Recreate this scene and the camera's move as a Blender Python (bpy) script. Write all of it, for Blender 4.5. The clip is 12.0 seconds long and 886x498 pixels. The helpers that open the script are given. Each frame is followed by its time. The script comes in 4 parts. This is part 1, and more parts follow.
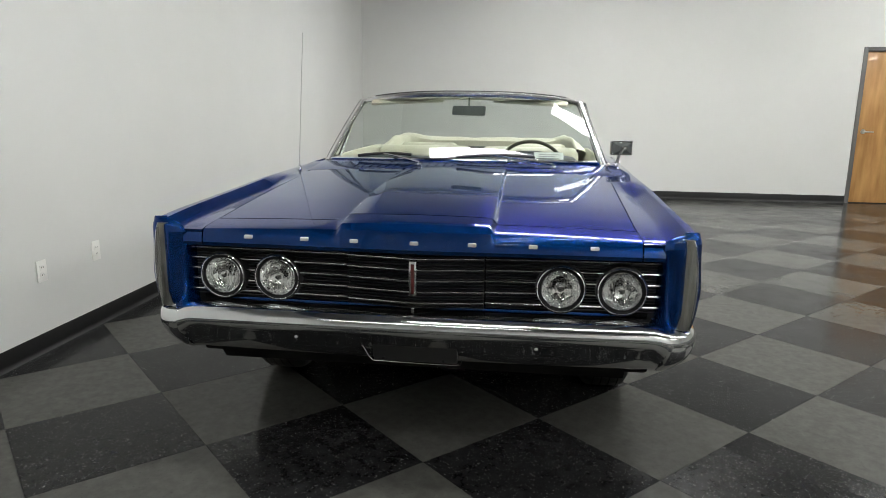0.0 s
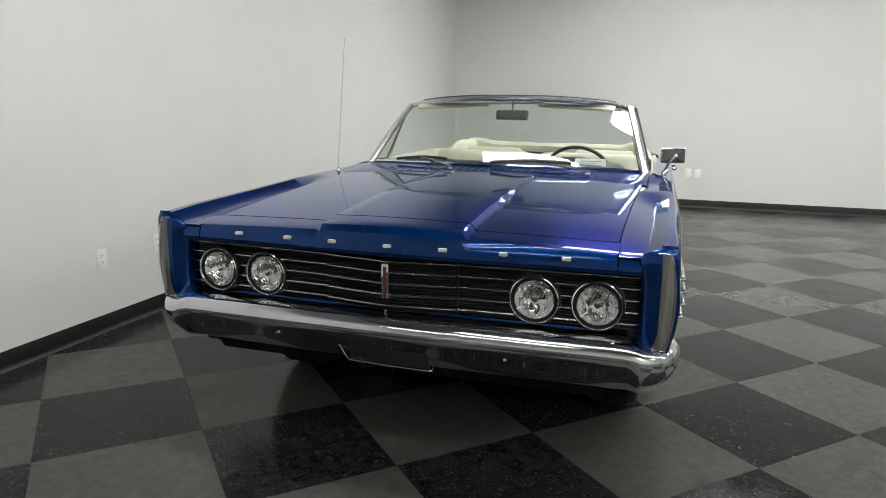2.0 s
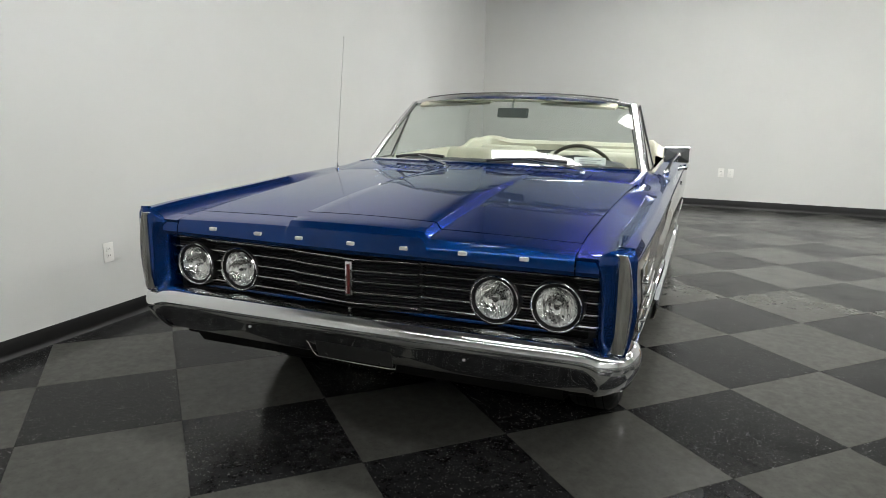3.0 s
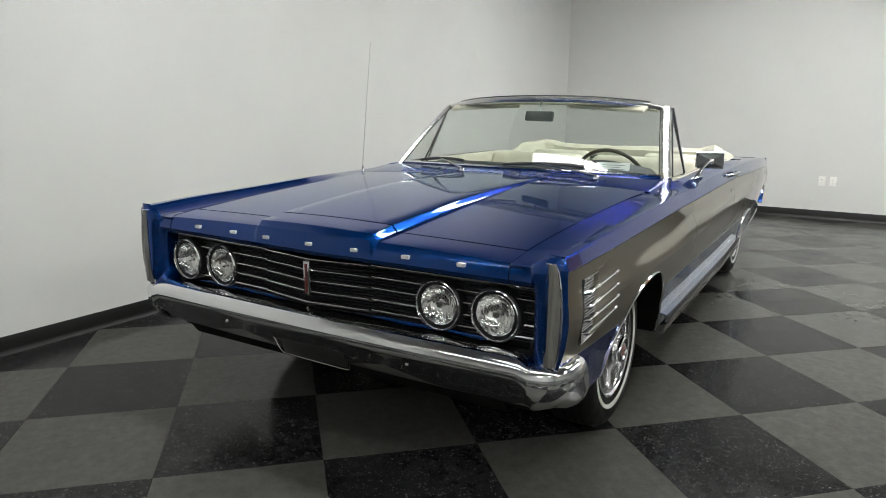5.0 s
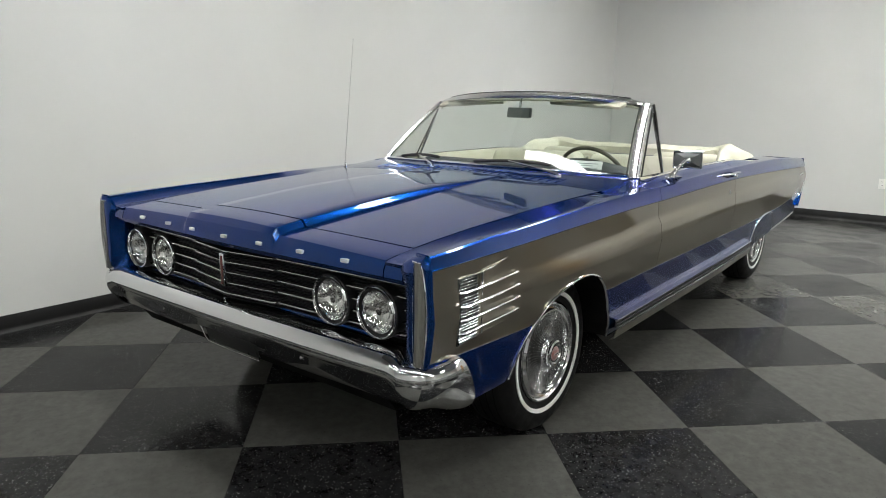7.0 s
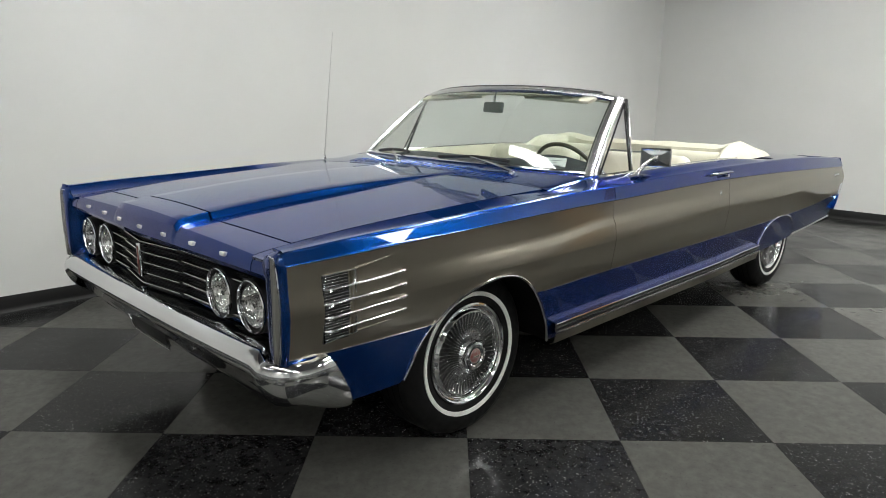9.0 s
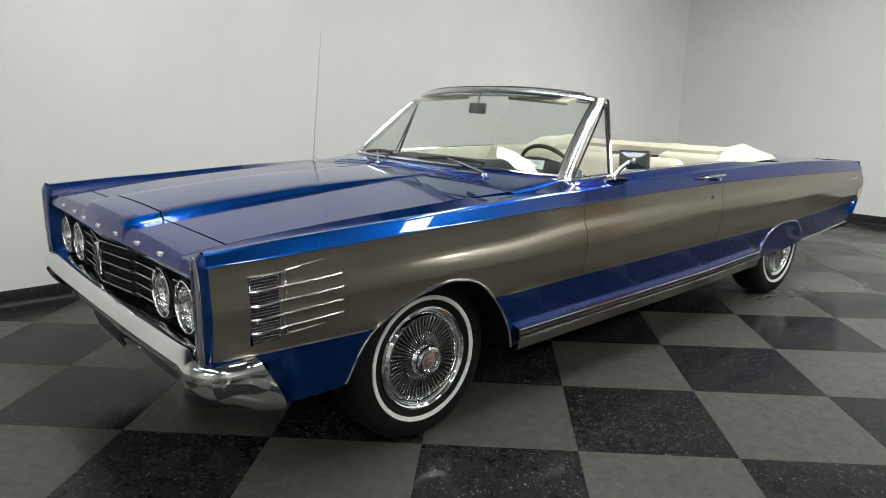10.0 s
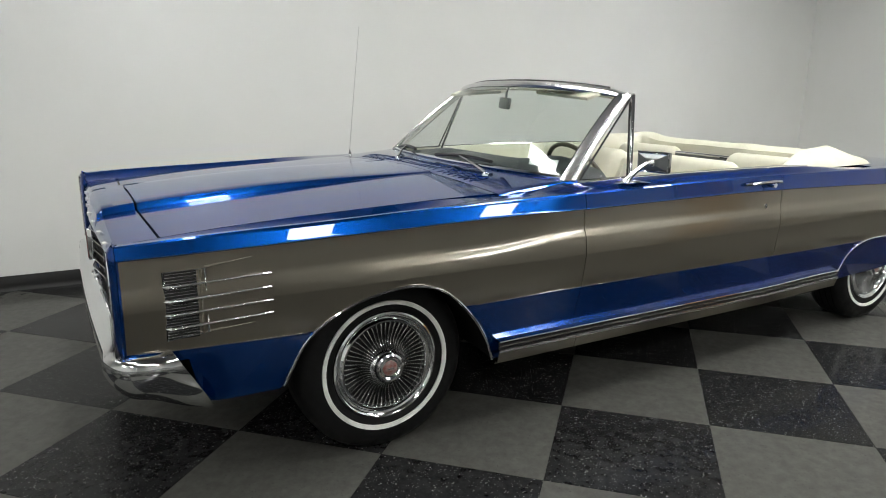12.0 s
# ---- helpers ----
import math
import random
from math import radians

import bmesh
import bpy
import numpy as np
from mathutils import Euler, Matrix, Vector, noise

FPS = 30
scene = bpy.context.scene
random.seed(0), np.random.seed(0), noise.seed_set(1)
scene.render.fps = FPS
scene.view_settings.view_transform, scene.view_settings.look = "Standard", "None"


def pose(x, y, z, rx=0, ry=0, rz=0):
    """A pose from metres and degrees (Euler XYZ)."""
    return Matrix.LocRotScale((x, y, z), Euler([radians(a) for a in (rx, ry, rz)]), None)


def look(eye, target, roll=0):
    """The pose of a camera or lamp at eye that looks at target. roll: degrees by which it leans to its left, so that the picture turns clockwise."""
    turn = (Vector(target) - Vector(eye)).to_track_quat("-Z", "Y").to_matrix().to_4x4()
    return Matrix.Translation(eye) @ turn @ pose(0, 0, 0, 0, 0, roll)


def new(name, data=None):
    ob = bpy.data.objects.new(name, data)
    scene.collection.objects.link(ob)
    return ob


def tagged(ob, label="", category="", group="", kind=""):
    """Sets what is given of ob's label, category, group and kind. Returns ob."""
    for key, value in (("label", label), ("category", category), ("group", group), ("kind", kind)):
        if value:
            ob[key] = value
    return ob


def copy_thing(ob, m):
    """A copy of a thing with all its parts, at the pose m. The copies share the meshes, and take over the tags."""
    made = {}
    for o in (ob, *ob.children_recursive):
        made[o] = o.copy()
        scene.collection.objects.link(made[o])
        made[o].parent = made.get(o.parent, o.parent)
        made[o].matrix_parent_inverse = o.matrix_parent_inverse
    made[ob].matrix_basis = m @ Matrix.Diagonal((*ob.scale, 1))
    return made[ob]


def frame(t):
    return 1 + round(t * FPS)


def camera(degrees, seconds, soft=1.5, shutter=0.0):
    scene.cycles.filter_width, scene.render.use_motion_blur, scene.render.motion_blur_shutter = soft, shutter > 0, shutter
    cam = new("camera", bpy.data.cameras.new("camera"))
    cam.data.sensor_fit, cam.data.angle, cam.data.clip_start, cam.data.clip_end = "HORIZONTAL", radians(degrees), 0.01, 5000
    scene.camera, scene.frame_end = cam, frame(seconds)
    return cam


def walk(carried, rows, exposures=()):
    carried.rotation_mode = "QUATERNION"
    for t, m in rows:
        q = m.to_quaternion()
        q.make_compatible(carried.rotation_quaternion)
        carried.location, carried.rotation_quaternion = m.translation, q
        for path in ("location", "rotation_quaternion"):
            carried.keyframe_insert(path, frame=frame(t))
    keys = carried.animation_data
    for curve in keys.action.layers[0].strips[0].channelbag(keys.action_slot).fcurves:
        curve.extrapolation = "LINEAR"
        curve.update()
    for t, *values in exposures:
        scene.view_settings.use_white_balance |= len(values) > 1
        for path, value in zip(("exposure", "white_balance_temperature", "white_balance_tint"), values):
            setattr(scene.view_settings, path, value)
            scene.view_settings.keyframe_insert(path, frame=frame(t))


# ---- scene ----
cam = camera(66.5, 12.0, soft=0.9)
PATH = [
    (0, (0.035, 0.11, 1.319), (-0.215, 2.049, 0.896), 0.6),
    (0.5, (0.148, 0.132, 1.322), (-0.189, 2.057, 0.898), 0.7),
    (1, (0.269, 0.163, 1.322), (-0.163, 2.069, 0.896), 0.7),
    (1.5, (0.4, 0.202, 1.321), (-0.142, 2.081, 0.904), 0.8),
    (2, (0.532, 0.243, 1.317), (-0.065, 2.107, 0.905), 0.8),
    (2.5, (0.665, 0.298, 1.322), (0.023, 2.147, 0.908), 0.7),
    (3, (0.799, 0.351, 1.321), (0.076, 2.168, 0.901), 0.8),
    (5, (1.294, 0.622, 1.321), (0.267, 2.288, 0.91), 0.5),
    (5.5, (1.429, 0.705, 1.326), (0.355, 2.341, 0.915), 0.4),
    (6, (1.56, 0.793, 1.326), (0.42, 2.382, 0.908), 0.5),
    (6.5, (1.679, 0.888, 1.326), (0.505, 2.451, 0.903), 0.5),
    (7, (1.789, 0.987, 1.325), (0.57, 2.515, 0.902), 0.6),
    (9, (2.216, 1.449, 1.326), (0.827, 2.82, 0.887), 0.7),
    (9.5, (2.32, 1.58, 1.331), (0.889, 2.904, 0.888), 0.7),
    (10, (2.414, 1.718, 1.332), (0.943, 3.0, 0.893), 0.7),
    (10.5, (2.496, 1.869, 1.334), (0.974, 3.095, 0.908), 0.7),
    (11, (2.559, 2.022, 1.334), (0.977, 3.166, 0.902), 0.7),
    (11.5, (2.609, 2.168, 1.338), (0.969, 3.225, 0.897), 0.7),
    (12, (2.648, 2.317, 1.338), (0.953, 3.275, 0.879), 0.8),
]
walk(cam, [(t, look(eye, target, roll)) for t, eye, target, roll in PATH])


# ---- world, lights, exposure ----
world = bpy.data.worlds.new("world")
scene.world = world
world.use_nodes = True
world.node_tree.nodes["Background"].inputs[0].default_value = (0.5, 0.52, 0.55, 1)
world.node_tree.nodes["Background"].inputs[1].default_value = 0.05
scene.view_settings.exposure = 0.0
LIGHT = 35.0  # strength of the ceiling panels
CEIL = 5.2
LAMPZ = 3.7  # the panels hang below the dark ceiling
PANEL = (1.3, 0.55)  # width and length of one panel
# All out of view; those near the north wall and south floor are added fill.
LAMPS_AT = ((5.4, 4.5, LAMPZ), (5.4, 7.3, LAMPZ), (5.4, 1.0, LAMPZ), (5.4, -2.4, LAMPZ), (0.3, 7.3, LAMPZ), (1.7, 7.3, LAMPZ), (1.7, 5.6, LAMPZ),
            (8.7, 1.0, LAMPZ), (3.0, -3.6, LAMPZ))
HIGH_AT = ((5.4, 8.8, 4.5),)  # added out of view; hangs higher so only the silver side mirrors it
SLIM = (1.1, 0.34)  # the shorter panels over the hood
SLIM_AT = ((-0.70, 3.05, LAMPZ), (0.42, 3.05, LAMPZ))
STRIP = (1.22, 0.05)  # narrow strip lights in pairs in front of the car
# The pairs at negative y are added to brighten the bumper and nose.
STRIP_AT = tuple((x, y, LAMPZ) for y, xs in ((-1.70, (-1.65, -0.35)), (-1.25, (-1.65, -0.35)), (0.30, (-0.35, 0.95, 2.25, 3.55)), (0.75, (-0.35, 0.95, 2.25, 3.55))) for x in xs)


# ---- materials ----
def material(name, color, rough=0.5, metal=0.0, coat=0.0, coat_rough=0.03, spec=0.5):
    m = bpy.data.materials.new(name)
    m.use_nodes = True
    b = m.node_tree.nodes["Principled BSDF"]
    b.inputs["Base Color"].default_value = (*color, 1)
    b.inputs["Roughness"].default_value = rough
    b.inputs["Metallic"].default_value = metal
    b.inputs["Coat Weight"].default_value = coat
    b.inputs["Coat Roughness"].default_value = coat_rough
    b.inputs["Specular IOR Level"].default_value = spec
    return m


def node(m, kind, **values):
    n = m.node_tree.nodes.new(kind)
    for key, value in values.items():
        n.inputs[key].default_value = value
    return n


def coords(m, scale=(1, 1, 1), space="Object"):
    t = m.node_tree.nodes.new("ShaderNodeTexCoord")
    s = m.node_tree.nodes.new("ShaderNodeMapping")
    s.inputs["Scale"].default_value = scale
    m.node_tree.links.new(t.outputs[space], s.inputs["Vector"])
    return s.outputs["Vector"]


def vary(m, scale, low, high, target="Base Color", detail=4.0, stretch=(1, 1, 1), edges=(0.3, 0.7)):
    """Noise of that scale between two values on an input of the shader."""
    n = node(m, "ShaderNodeTexNoise", Scale=scale, Detail=detail)
    r = m.node_tree.nodes.new("ShaderNodeMapRange" if isinstance(low, float) else "ShaderNodeValToRGB")
    m.node_tree.links.new(coords(m, stretch), n.inputs["Vector"])
    if isinstance(low, float):
        r.inputs["From Min"].default_value, r.inputs["From Max"].default_value = edges
        r.inputs["To Min"].default_value, r.inputs["To Max"].default_value = low, high
    else:
        r.color_ramp.elements[0].position, r.color_ramp.elements[1].position = edges
        r.color_ramp.elements[0].color, r.color_ramp.elements[1].color = (*low, 1), (*high, 1)
    m.node_tree.links.new(n.outputs["Fac"], r.inputs[0])
    m.node_tree.links.new(r.outputs[0], m.node_tree.nodes["Principled BSDF"].inputs[target])
    return r


def relief(m, scale, strength, distance=0.002, detail=3.0, stretch=(1, 1, 1)):
    n = node(m, "ShaderNodeTexNoise", Scale=scale, Detail=detail)
    b = node(m, "ShaderNodeBump", Strength=strength, Distance=distance)
    m.node_tree.links.new(coords(m, stretch), n.inputs["Vector"])
    m.node_tree.links.new(n.outputs["Fac"], b.inputs["Height"])
    m.node_tree.links.new(b.outputs["Normal"], m.node_tree.nodes["Principled BSDF"].inputs["Normal"])


BLUE = material("blue_paint", (0.001, 0.050, 0.25), 0.25, 0.80, 1.0, 0.008, 0.2)
BLUE.node_tree.nodes["Principled BSDF"].inputs["Specular Tint"].default_value = (0.02, 0.28, 0.55, 1)
BLUE.node_tree.nodes["Principled BSDF"].inputs["Coat IOR"].default_value = 1.43
vary(BLUE, 900, (0.0008, 0.033, 0.168), (0.0014, 0.046, 0.234))
SILVER = material("silver_paint", (0.25, 0.225, 0.18), 0.30, 0.85, 1.0, 0.015)
SILVER.node_tree.nodes["Principled BSDF"].inputs["Coat IOR"].default_value = 1.5
SILVER.node_tree.nodes["Principled BSDF"].inputs["Specular Tint"].default_value = (0.5, 0.46, 0.38, 1)
vary(SILVER, 900, (0.195, 0.176, 0.140), (0.25, 0.227, 0.183))
CHROME = material("chrome", (0.78, 0.79, 0.80), 0.06, 1.0)
vary(CHROME, 14, 0.04, 0.10, "Roughness")
STEEL = material("brushed_steel", (0.55, 0.55, 0.54), 0.3, 1.0)
BLACK = material("black_metal", (0.012, 0.012, 0.013), 0.5, spec=0.3)
TRIM = material("stainless_trim", (0.70, 0.70, 0.70), 0.2, 1.0)
vary(TRIM, 20, 0.16, 0.26, "Roughness")
PILLAR = material("polished_trim", (0.72, 0.72, 0.72), 0.24, 1.0)
# Chrome with a darker base colour and uneven roughness.
SPEAR = material("dark_chrome", (0.42, 0.42, 0.41), 0.17, 1.0)
vary(SPEAR, 30, 0.12, 0.25, "Roughness")
LETTER = material("polished_letter", (0.82, 0.82, 0.80), 0.25, 0.3)
UNDER = material("underbody_black", (0.01, 0.01, 0.01), 0.9, spec=0.05)
vary(UNDER, 8, (0.004, 0.004, 0.004), (0.012, 0.0115, 0.011))
RUBBER = material("tyre_rubber", (0.006, 0.006, 0.006), 0.6, spec=0.2)
vary(RUBBER, 30, 0.45, 0.65, "Roughness")
WHITEWALL = material("whitewall_rubber", (0.72, 0.72, 0.68), 0.5)
vary(WHITEWALL, 25, (0.64, 0.64, 0.59), (0.76, 0.76, 0.73))
CREAM = material("cream_vinyl", (0.72, 0.70, 0.56), 0.45)
vary(CREAM, 6, (0.53, 0.515, 0.405), (0.60, 0.585, 0.48))
relief(CREAM, 350, 0.25, 0.001)
DASH = material("dark_teal_dash", (0.012, 0.018, 0.022), 0.5)
relief(DASH, 500, 0.2, 0.001)
STEELDARK = material("grey_metal", (0.16, 0.17, 0.17), 0.35, 0.6)
RED = material("red_enamel", (0.10, 0.016, 0.014), 0.3, 0.0, 0.6)
PLASTIC = material("black_plastic", (0.02, 0.02, 0.02), 0.4)
PAPER = material("white_paper", (0.84, 0.87, 0.86), 0.7)
INK = material("grey_ink", (0.25, 0.27, 0.28), 0.7)
GLOW = bpy.data.materials.new("light_diffuser")
GLOW.use_nodes = True
GLOW.node_tree.nodes["Principled BSDF"].inputs["Emission Color"].default_value = (0.975, 0.985, 0.955, 1)
GLOW.node_tree.nodes["Principled BSDF"].inputs["Emission Strength"].default_value = LIGHT
GLOW.node_tree.nodes["Principled BSDF"].inputs["Base Color"].default_value = (0.8, 0.8, 0.8, 1)


def glass(name, color, rough=0.0):
    """A thin pane: clear with a mirror-like film."""
    m = bpy.data.materials.new(name)
    m.use_nodes = True
    t = m.node_tree
    t.nodes.remove(t.nodes["Principled BSDF"])
    clear = t.nodes.new("ShaderNodeBsdfTransparent")
    clear.inputs["Color"].default_value = (*color, 1)
    gloss = t.nodes.new("ShaderNodeBsdfGlossy")
    gloss.inputs["Roughness"].default_value = rough
    facing = t.nodes.new("ShaderNodeLayerWeight")
    facing.inputs["Blend"].default_value = 0.5
    power = t.nodes.new("ShaderNodeMath")
    power.operation = "POWER"
    power.inputs[1].default_value = 5.0
    fresnel = t.nodes.new("ShaderNodeMath")
    fresnel.operation = "MULTIPLY_ADD"
    fresnel.inputs[1].default_value, fresnel.inputs[2].default_value = 0.93, 0.07
    t.links.new(facing.outputs["Facing"], power.inputs[0])
    t.links.new(power.outputs[0], fresnel.inputs[0])
    mix = t.nodes.new("ShaderNodeMixShader")
    t.links.new(fresnel.outputs[0], mix.inputs[0])
    t.links.new(clear.outputs[0], mix.inputs[1])
    t.links.new(gloss.outputs[0], mix.inputs[2])
    t.links.new(mix.outputs[0], t.nodes["Material Output"].inputs["Surface"])
    return m


GLASS = glass("tinted_glass", (0.80, 0.86, 0.82))
CLEAR = glass("clear_glass", (0.94, 0.935, 0.925))
LENS = material("ribbed_lamp_insert", (0.3, 0.3, 0.27), 0.25, 0.55)
vary(LENS, 5, (0.10, 0.10, 0.09), (0.40, 0.40, 0.37), stretch=(9, 9, 1))
REFLECTOR = material("lamp_reflector", (0.90, 0.91, 0.91), 0.10, 1.0)
relief(REFLECTOR, 50, 0.5, 0.008, 1.0, stretch=(1.5, 1, 0.6))
WALL = material("white_wall_paint", (0.67, 0.67, 0.65), 0.55)
vary(WALL, 1.2, (0.65, 0.65, 0.63), (0.685, 0.685, 0.665))
relief(WALL, 140, 0.12, 0.002)
CEILING = material("ceiling_paint", (0.24, 0.24, 0.24), 0.8)
relief(CEILING, 60, 0.3, 0.004)
COVE = material("black_cove_base", (0.009, 0.009, 0.009), 0.45, spec=0.3)
GROUT = material("tile_joint", (0.02, 0.02, 0.02), 0.6)
FRAMEGREY = material("grey_door_frame", (0.13, 0.125, 0.12), 0.4)
IVORY = material("ivory_plastic", (0.84, 0.83, 0.80), 0.35)
SLOT = material("outlet_slot", (0.03, 0.03, 0.03), 0.6)
WOOD = material("birch_veneer", (0.42, 0.22, 0.075), 0.3, 0, 0.3)
vary(WOOD, 2.2, (0.34, 0.165, 0.05), (0.55, 0.31, 0.12), stretch=(5, 5, 0.8), detail=6)


def tile_material(name, low, high, fleck, amount):
    m = material(name, low, 0.16, spec=0.10)
    t = m.node_tree
    b = t.nodes["Principled BSDF"]
    big = node(m, "ShaderNodeTexNoise", Scale=22.0, Detail=8.0, Roughness=0.7)
    ramp = t.nodes.new("ShaderNodeValToRGB")
    ramp.color_ramp.elements[0].position, ramp.color_ramp.elements[1].position = 0.35, 0.65
    ramp.color_ramp.elements[0].color, ramp.color_ramp.elements[1].color = (*low, 1), (*high, 1)
    info = t.nodes.new("ShaderNodeObjectInfo")
    shift = t.nodes.new("ShaderNodeVectorMath")
    shift.operation = "ADD"
    mul = t.nodes.new("ShaderNodeMath")
    mul.operation = "MULTIPLY"
    mul.inputs[1].default_value = 60.0
    t.links.new(info.outputs["Random"], mul.inputs[0])
    t.links.new(coords(m), shift.inputs[0])
    t.links.new(mul.outputs[0], shift.inputs[1])
    t.links.new(shift.outputs[0], big.inputs["Vector"])
    t.links.new(big.outputs["Fac"], ramp.inputs[0])
    warp = node(m, "ShaderNodeTexNoise", Scale=30.0, Detail=2.0)
    t.links.new(shift.outputs[0], warp.inputs["Vector"])
    mixv = t.nodes.new("ShaderNodeMixRGB")
    mixv.inputs[0].default_value = 0.03
    t.links.new(shift.outputs[0], mixv.inputs[1])
    t.links.new(warp.outputs["Color"], mixv.inputs[2])
    last = ramp.outputs[0]
    for size, stretch in ((140.0, (1.0, 0.42, 1.0)), (125.0, (0.42, 1.0, 1.0)), (180.0, (0.8, 0.8, 1.0))):
        squeeze = t.nodes.new("ShaderNodeVectorMath")
        squeeze.operation = "MULTIPLY"
        squeeze.inputs[1].default_value = stretch
        t.links.new(mixv.outputs[0], squeeze.inputs[0])
        cells = node(m, "ShaderNodeTexVoronoi", Scale=size)
        t.links.new(squeeze.outputs[0], cells.inputs["Vector"])
        near = t.nodes.new("ShaderNodeMapRange")
        near.inputs["From Min"].default_value, near.inputs["From Max"].default_value = 0.15, 0.24
        near.inputs["To Min"].default_value, near.inputs["To Max"].default_value = 1.0, 0.0
        t.links.new(cells.outputs["Distance"], near.inputs[0])
        pick = t.nodes.new("ShaderNodeSeparateColor")
        t.links.new(cells.outputs["Color"], pick.inputs[0])
        some = t.nodes.new("ShaderNodeMath")
        some.operation = "LESS_THAN"
        some.inputs[1].default_value = amount
        t.links.new(pick.outputs[0], some.inputs[0])
        both = t.nodes.new("ShaderNodeMath")
        both.operation = "MULTIPLY"
        t.links.new(near.outputs[0], both.inputs[0])
        t.links.new(some.outputs[0], both.inputs[1])
        shade = t.nodes.new("ShaderNodeMath")
        shade.operation = "MULTIPLY"
        t.links.new(both.outputs[0], shade.inputs[0])
        t.links.new(pick.outputs[1], shade.inputs[1])
        mix = t.nodes.new("ShaderNodeMixRGB")
        mix.inputs[2].default_value = (*fleck, 1)
        t.links.new(shade.outputs[0], mix.inputs[0])
        t.links.new(last, mix.inputs[1])
        last = mix.outputs[0]
    t.links.new(last, b.inputs["Base Color"])
    scuff = node(m, "ShaderNodeTexNoise", Scale=5.0, Detail=6.0)
    span = t.nodes.new("ShaderNodeMapRange")
    span.inputs["From Min"].default_value, span.inputs["From Max"].default_value = 0.35, 0.7
    span.inputs["To Min"].default_value, span.inputs["To Max"].default_value = 0.12, 0.26
    t.links.new(shift.outputs[0], scuff.inputs["Vector"])
    t.links.new(scuff.outputs["Fac"], span.inputs[0])
    t.links.new(span.outputs[0], b.inputs["Roughness"])
    return m


TILE_BLACK = tile_material("black_fleck_tile", (0.008, 0.008, 0.0083), (0.020, 0.020, 0.0205), (0.34, 0.34, 0.33), 0.22)
TILE_GREY = tile_material("grey_fleck_tile", (0.058, 0.058, 0.052), (0.078, 0.0775, 0.071), (0.035, 0.035, 0.033), 0.16)


# ---- mesh helpers ----
def part(name, bm, mat, parent=None, label="", smooth=35, solid=0.0):
    """Links a bmesh as one mesh object under a thing or a part. solid: thickness added inwards."""
    me = bpy.data.meshes.new(name)
    bmesh.ops.remove_doubles(bm, verts=bm.verts, dist=0.0002)
    bm.to_mesh(me)
    bm.free()
    for m in mat if isinstance(mat, (list, tuple)) else (mat,):
        me.materials.append(m)
    if smooth:
        me.shade_smooth()
        me.set_sharp_from_angle(angle=radians(smooth))
        used = np.zeros(len(me.edges), dtype=int)
        ids = np.empty(len(me.loops), dtype=int)
        me.loops.foreach_get("edge_index", ids)
        np.add.at(used, ids, 1)
        for k in np.nonzero(used == 1)[0]:
            me.edges[int(k)].use_edge_sharp = True
    ob = new(name, me)
    ob.parent = parent
    if label:
        tagged(ob, label)
    if solid:
        mod = ob.modifiers.new("thickness", "SOLIDIFY")
        mod.thickness, mod.offset = solid, -1
    return ob


def empty(name, place, label, category, group="", kind=""):
    ob = new(name)
    ob.matrix_basis = place
    return tagged(ob, label, category, group, kind)


def hold(name, parent):
    ob = new(name)
    ob.parent = parent
    return ob


def grid(rows, bm=None, flip=False, slots=None, close=False):
    """A sheet through rows of points; slots[j] gives the material of the strip between columns j and j + 1."""
    bm = bm or bmesh.new()
    vs = [[bm.verts.new(p) for p in row] for row in rows]
    for i in range(len(vs) - 1):
        n = len(vs[i])
        for j in range(n if close else n - 1):
            k = (j + 1) % n
            q = [vs[i][j], vs[i][k], vs[i + 1][k], vs[i + 1][j]]
            try:
                f = bm.faces.new(q[::-1] if flip else q)
                if slots:
                    f.material_index = slots[j]
            except ValueError:
                pass
    return bm


def box(bm, x0, x1, y0, y1, z0, z1, bevel=0.0, m=None):
    r = bmesh.ops.create_cube(bm, size=1.0)
    for v in r["verts"]:
        v.co = Vector((x0 + (v.co.x + 0.5) * (x1 - x0), y0 + (v.co.y + 0.5) * (y1 - y0), z0 + (v.co.z + 0.5) * (z1 - z0)))
        if m:
            v.co = m @ v.co
    if bevel:
        es = list({e for v in r["verts"] for e in v.link_edges})
        bmesh.ops.bevel(bm, geom=es, offset=bevel, segments=2, affect="EDGES", profile=0.6)
    return bm


def boxed(x0, x1, y0, y1, z0, z1, bevel=0.0, m=None):
    return box(bmesh.new(), x0, x1, y0, y1, z0, z1, bevel, m)


def tube(path, radius, bm=None, sides=8, flat=1.0, caps=True, closed=False):
    """A round bar along a path; radius a number or one for each point; flat squeezes it across."""
    bm = bm or bmesh.new()
    pts = [Vector(p) for p in path]
    rings, n = [], len(pts)
    for i, p in enumerate(pts):
        a, b = (pts[i - 1], pts[(i + 1) % n]) if closed else (pts[max(i - 1, 0)], pts[min(i + 1, n - 1)])
        d = (b - a).normalized()
        up = Vector((0, 0, 1)) if abs(d.z) < 0.93 else Vector((0, 1, 0))
        s = d.cross(up).normalized()
        w = s.cross(d)
        r = radius[i] if isinstance(radius, (list, tuple)) else radius
        rings.append([bm.verts.new(p + s * (r * math.cos(q)) + w * (r * flat * math.sin(q))) for q in [math.tau * k / sides for k in range(sides)]])
    for i in range(n if closed else n - 1):
        for k in range(sides):
            l = (k + 1) % sides
            bm.faces.new((rings[i][k], rings[i][l], rings[(i + 1) % n][l], rings[(i + 1) % n][k]))
    if caps and not closed:
        bm.faces.new(rings[0][::-1])
        bm.faces.new(rings[-1])
    return bm


